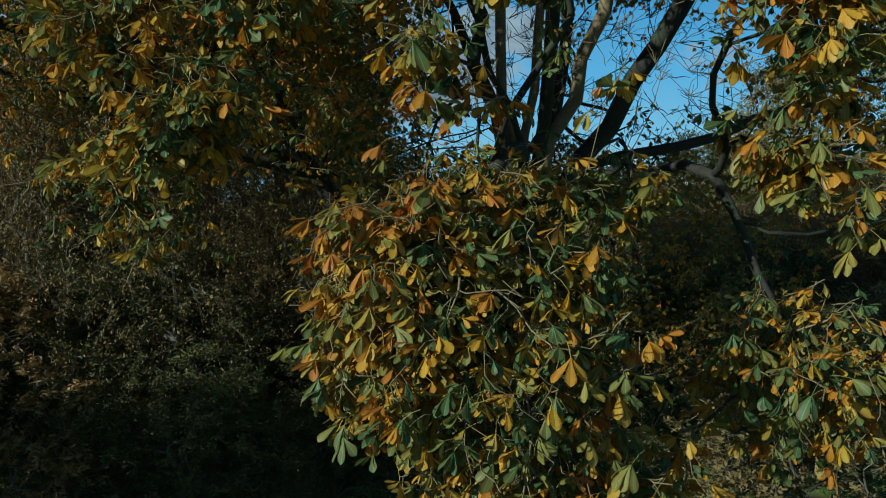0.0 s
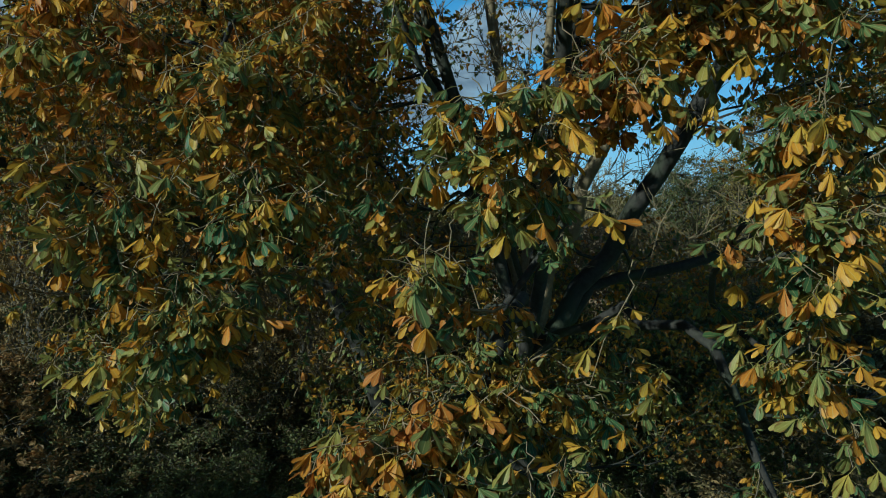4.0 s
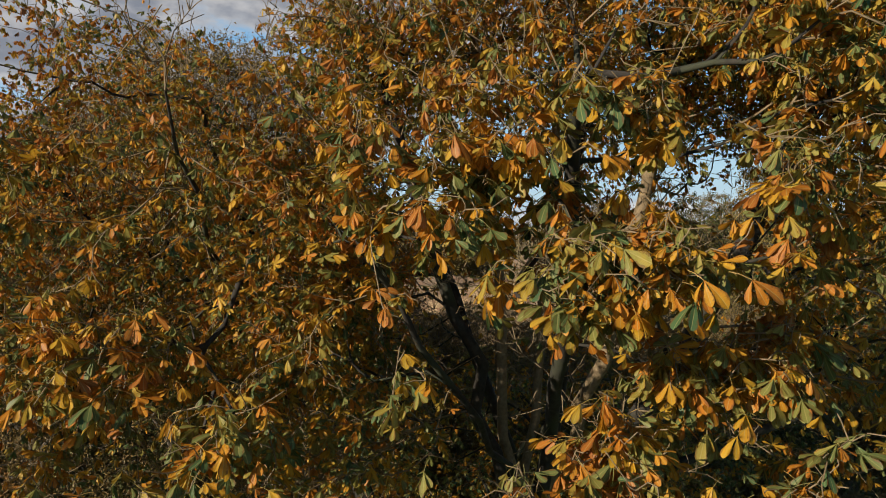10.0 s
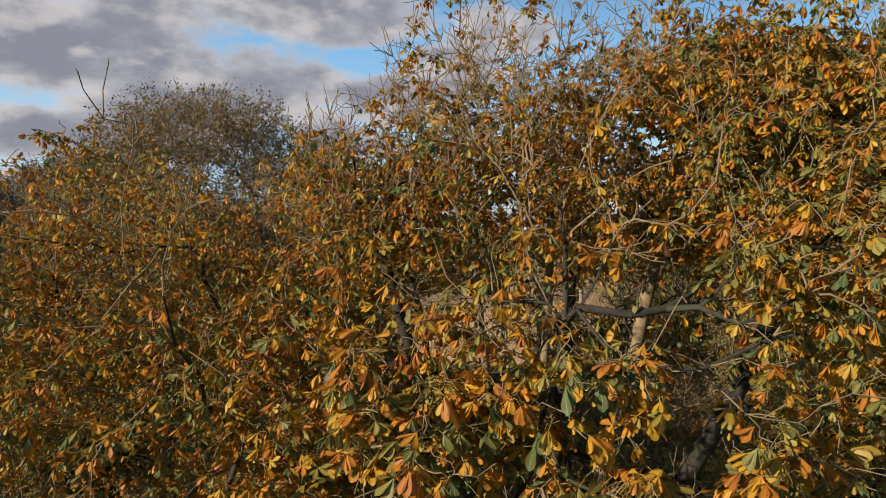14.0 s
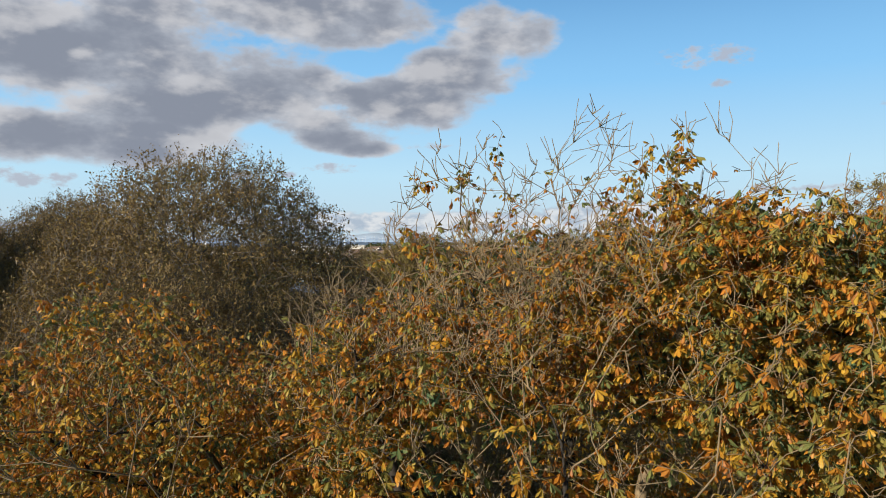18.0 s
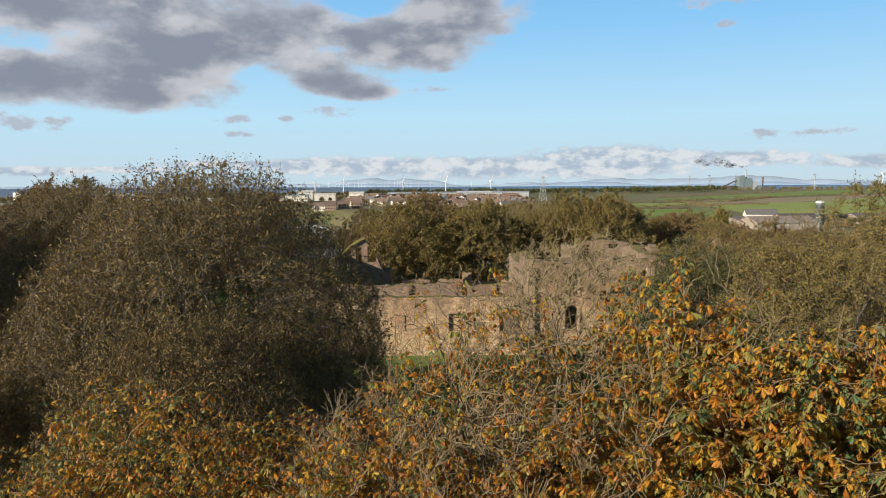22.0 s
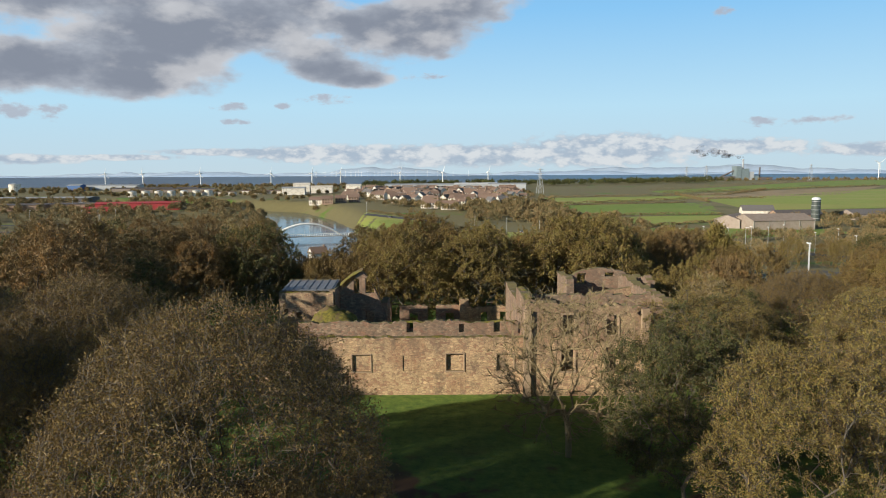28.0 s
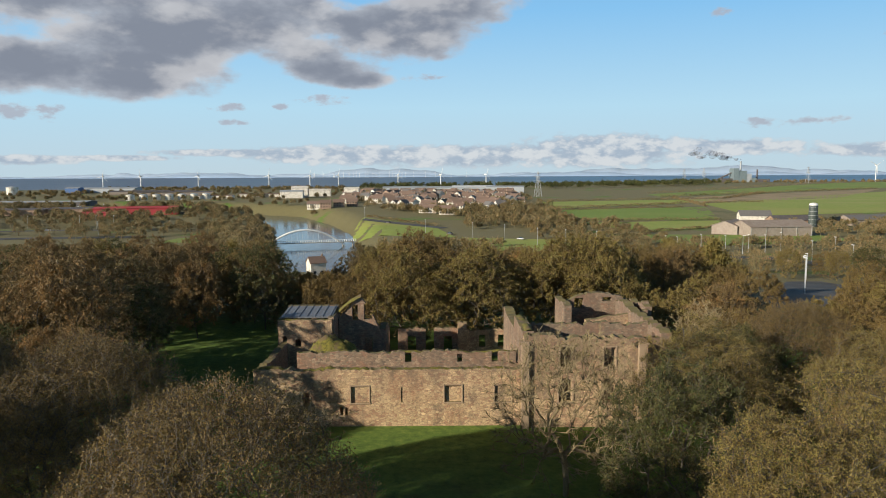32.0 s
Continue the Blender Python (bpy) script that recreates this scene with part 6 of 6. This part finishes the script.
build_works()
for i, (x, y, rz) in enumerate(((106, 166, 12), (110.5, 167, 12), (115, 168, 10), (103, 163, 12), (98, 158, 100), (108, 171, 12), (152, 326, -60), (158, 318, -60), (-276, 503, 5), (-300, 436, 3), (-290, 437, 3), (-38, 548, -45), (8, 460, -40), (50, 425, -20))):
    van(x, y, rz, (3, 2, 0, 3, 0, 2, 2, 1, 1, 0, 1, 3, 3, 0)[i])

# ---- turbines, power works, pylons ----


def turbine(label, hub, blade, lean=20.0, r=1.0):
    ob = thing("wind_turbine", label, "turbine", group="wind turbines")
    bm = bmesh.new()
    add_tube(bm, (0, 0, -3), (0, 0, hub), r, r * 0.6, 10)
    part("tower", bm, M_WHITE, ob)
    bm = bmesh.new()
    add_box(bm, -0.9 * r, 0.9 * r, -1.6 * r, 3 * r, hub - 0.7 * r, hub + r)
    part("nacelle", bm, M_WHITE, ob)
    for k in range(3):
        bm = bmesh.new()
        a = radians(lean + 120 * k)
        c = Vector((0, -1.9 * r, hub))
        p = c + Vector((math.sin(a), 0, math.cos(a))) * blade
        m = (c + p) / 2
        add_tube(bm, c, c + (p - c) * 0.25, 0.28 * r, 0.42 * r, 6)
        add_tube(bm, c + (p - c) * 0.25, p, 0.42 * r, 0.07 * r, 6)
        part("blade", bm, M_WHITE, ob)
    return ob


def build_turbines():
    def far_x(px, y):
        return (px - 774) / 1255 * y
    a = turbine("white wind turbine on the shore", 27, 15, 15, 1.3)
    a.matrix_basis = pose(far_x(187, 1500), 1500, max(-24, terrain(far_x(187, 1500), 1500)))
    for i, px in enumerate((253, 354, 478, 550, 600, 705, 780, 860)):
        b = copy_thing(a, pose(far_x(px, 1500), 1500, max(-24, terrain(far_x(px, 1500), 1500)), 0, 0, 12 * i - 40))
    c = turbine("large white wind turbine beyond the fields", 38, 24, 55, 1.3)
    c.matrix_basis = pose(far_x(1550, 1650), 1650, terrain(far_x(1550, 1650), 1650), 0, 0, 10)
    o = turbine("small pale offshore wind turbine", 30, 16, 0, 0.8)
    o.matrix_basis = pose(far_x(556, 4500), 4500, -24)
    rng = np.random.default_rng(5)
    for px in list(np.arange(563, 720, 6.5)) + [735, 752, 772, 800, 826]:
        copy_thing(o, pose(far_x(px + rng.normal(0, 1.2), 4500), 4500 + rng.normal(0, 60), -24, 0, 0, rng.uniform(-40, 40)))
    # power works with a tall stack
    x0, y0 = far_x(1308, 1700), 1700
    ps = thing("power_station", "grey-green power station with a tall stack and conveyor", "building", (x0, y0, terrain(x0, y0)))
    for x, w, h, m in ((-4, 30, 27, M_TEAL), (-14, 12, 33, M_TEAL), (12, 22, 20, M_SHED), (26, 20, 10, M_TEAL), (-34, 26, 9, M_DARKSHED), (48, 40, 7, M_DARKSHED)):
        bm = bmesh.new()
        add_box(bm, x - w / 2, x + w / 2, -12 - h * 0.13, 12 - abs(x) * 0.05, -4, h)
        part("block", bm, m, ps)
    bm = bmesh.new()
    add_tube(bm, (2, 0, 0), (2, 0, 50), 2.4, 1.8, 12)
    part("stack", bm, M_SHED, ps)
    bm = bmesh.new()
    add_tube(bm, (44, 4, 0), (44, 4, 30), 2.2, 1.8, 12)
    part("stack", bm, M_DARKSHED, ps)
    bm = bmesh.new()
    add_tube(bm, (-60, 0, 3), (-14, 0, 25), 1.8, 1.8, 6)
    part("conveyor", bm, M_DARKSHED, ps)
    # dark smoke drifting from the stack
    m = bpy.data.materials.new("smoke")
    m.use_nodes = True
    t = m.node_tree
    bs = t.nodes["Principled BSDF"]
    bs.inputs["Base Color"].default_value = (0.26, 0.29, 0.36, 1)
    bs.inputs["Roughness"].default_value = 1.0
    t.links.new(math_node(t, "MULTIPLY", smooth(t, noise_of(t, coords(t), 0.09, 4), 0.36, 0.72), 0.42), bs.inputs["Alpha"])
    bm = bmesh.new()
    for i in range(30):
        s = i / 29
        if 0.60 < s < 0.74:
            continue
        c = Vector((x0 + 1 - 118 * s, y0 + rng.normal(0, 3), terrain(x0, y0) + 51 + 22 * s ** 0.7 + rng.normal(0, 2.5 + 4 * s)))
        r = (1.5 + 6.5 * min(1, s * 2.4)) * (1.0 if s < 0.6 else 0.75) * rng.uniform(0.7, 1.2)
        res = bmesh.ops.create_icosphere(bm, subdivisions=2, radius=r, matrix=Matrix.Translation(c) @ Matrix.Diagonal((1.5, 1, 0.75, 1)))
        for v in res["verts"]:
            v.co += (v.co - c) * 0.45 * noise.noise(v.co * 0.16)
    ob = part("smoke_plume", bm, m, None)
    tagged(ob, "dark grey smoke plume drifting from the stack", "smoke")
    # pylons
    py = thing("pylon", "grey lattice electricity pylon", "pylon", group="pylons")
    legs = [(-4, -4), (4, -4), (4, 4), (-4, 4)]
    for i, (lx, ly) in enumerate(legs):
        bm = bmesh.new()
        add_tube(bm, (lx, ly, -1), (lx * 0.15, ly * 0.15, 34), 0.3, 0.2, 4)
        part("leg", bm, M_GREYSTEEL, py)
        nx, ny = legs[(i + 1) % 4]
        for k in range(6):
            f0, f1 = 1 - 0.85 * k / 6, 1 - 0.85 * (k + 1) / 6
            bm = bmesh.new()
            add_tube(bm, (lx * f0, ly * f0, 34 * k / 6), (nx * f1, ny * f1, 34 * (k + 1) / 6), 0.14, 0.14, 4)
            part("brace", bm, M_GREYSTEEL, py)
    for z, w in ((22, 8), (27, 6.5), (32, 5)):
        bm = bmesh.new()
        add_tube(bm, (-w, 0, z), (w, 0, z), 0.22, 0.22, 4)
        part("arm", bm, M_GREYSTEEL, py)
    py.matrix_basis = pose(136, 960, terrain(136, 960), 0, 0, 20)
    for px, y in ((1245, 1500), (1430, 1500), (1210, 1640)):
        copy_thing(py, pose(far_x(px, y), y, terrain(far_x(px, y), y), 0, 0, 30))


build_turbines()


def wood(name, label, mat, n, x0, x1, y0, y1, h0, h1, gap, seed, per=300, avoid=lambda x, y: False, thin=-9.0, slope=0.0):
    """A far wood of many crowns in one mesh: each a ragged dome of sprays and leaves over a stem."""
    rng = np.random.default_rng(seed)
    spots, tries = [], 0
    V, F = [], []
    while len(spots) < n and tries < n * 30:
        tries += 1
        x, y = rng.uniform(x0, x1), rng.uniform(y0, y1)
        if avoid(x, y) or river_distance(x, y) < 9 or (300 < y < 470 and -0.222 < x / y < -0.115) or (y <= 300 and -0.235 < x / y < -0.11 and view_height(x, y) < 4.0) or noise.noise(Vector((x * 0.013, y * 0.013, seed))) < thin:
            continue
        if any((x - a) ** 2 + (y - b) ** 2 < gap * gap for a, b in spots[-160:]):
            continue
        spots.append((x, y))
        z, h = terrain(x, y), rng.uniform(h0, h1)
        if y <= 300 and -0.24 < x / y < -0.11:
            h = min(h, view_height(x, y))
        if slope:       # lower towards the open plain
            h = min(h, 29.7 - slope * y - z)
            if h < 2.2:
                spots.pop()
                continue
        r = h * rng.uniform(0.40, 0.56)
        tube_chain(V, F, [np.array((x, y, z - 0.5)), np.array((x, y, z + h * 0.5))], [0.2, 0.1])
        v = rng.normal(0, 1, (per, 3))
        v /= np.linalg.norm(v, axis=1)[:, None]
        v[:, 2] = np.abs(v[:, 2]) * 1.0 - 0.35 * (rng.random(per) < 0.4)
        lump = 1 + 0.22 * np.sin(v[:, 0] * 5 + x) * np.cos(v[:, 1] * 5 + y)
        c = np.array((x, y, z + h * 0.45)) + v * np.array((r, r, h * 0.55)) * (lump * (0.55 + 0.45 * rng.random(per) ** 0.5))[:, None]
        half = per // 2
        size = max(0.6, 0.0021 * y)
        scatter_leaves(V, F, c[:half], v[:half], size, rng, 0.6)
        scatter_leaves(V, F, c[half:], v[half:], size * 2.0, rng, 0.16, 1.6, 0.3)
    return tagged(mesh_object(name, V, F, mat), label, "woodland", kind="stuff")


def build_far_woods():
    fields = lambda x, y: (100 < x and y > 540 and x > 100 + (y - 540) * 0.02) or (136 < x < 262 and 380 < y < 560)
    wood("riverside_wood", "brown autumn wood along the river", M_BRUSH, 300, -330, -62, 255, 420, 7, 11, 5.5, 1, 300, lambda x, y: x > -0.26 * y, slope=0.1035)
    wood("river_bank_wood", "russet trees crowding the river bank", M_BRUSH, 90, -160, -70, 330, 560, 5, 9, 5.5, 15, 260, lambda x, y: not 9 < river_distance(x, y) < 46, slope=0.078)
    wood("valley_wood", "tan and olive wood below the fields", M_BRUSH, 260, -30, 330, 262, 400, 6, 10, 7.0, 2, 300, slope=0.096, avoid=lambda x, y: (40 < x < 92 and 300 < y < 425) or (60 < x < 190 and 318 < y < 345))
    wood("lane_wood", "brown trees along field edges", M_BRUSH, 190, 62, 360, 400, 545, 4, 7, 6.5, 3, 240, lambda x, y: fields(x, y))
    wood("farm_wood", "brown trees behind the farm", M_BRUSH, 40, 236, 400, 380, 500, 6, 9, 8.0, 14, 200)
    wood("town_wood", "bare brown trees below the town", M_BRUSH, 170, -62, 105, 500, 680, 5, 8, 6.0, 4, 220, lambda x, y: y < 610 - x * 1.1 and x < 20)
    wood("hedge_wood", "rusty brown trees beside the pastures", M_BRUSH, 55, 50, 84, 620, 880, 5, 7.5, 6.5, 5, 180)
    wood("plain_wood", "olive and brown trees on the river plain", M_BRUSH, 420, -480, -120, 440, 740, 5, 8.5, 7.5, 6, 220, lambda x, y: (-172 < x < -126 and 410 < y < 460) or (x < -235 and (484 < y < 514 or 422 < y < 462)), thin=-0.28)
    wood("estate_wood", "brown trees between warehouses", M_BRUSH, 260, -700, -150, 740, 1250, 4, 7, 10.0, 7, 150, thin=-0.25)
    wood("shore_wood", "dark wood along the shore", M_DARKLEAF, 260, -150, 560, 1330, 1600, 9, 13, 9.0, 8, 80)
    wood("shore_scrub", "brown scrub along the shore", M_BRUSH, 120, -640, -180, 1290, 1420, 5, 8, 10.0, 9, 80)
    wood("ridge_scrub", "dark brown scrub on the ridge", M_BRUSH, 160, 380, 1500, 1480, 1660, 4, 7, 12.0, 10, 80)
    wood("town_trees", "brown trees among the houses", M_BRUSH, 90, -120, 120, 700, 1150, 5, 8, 12.0, 11, 110)


build_far_woods()
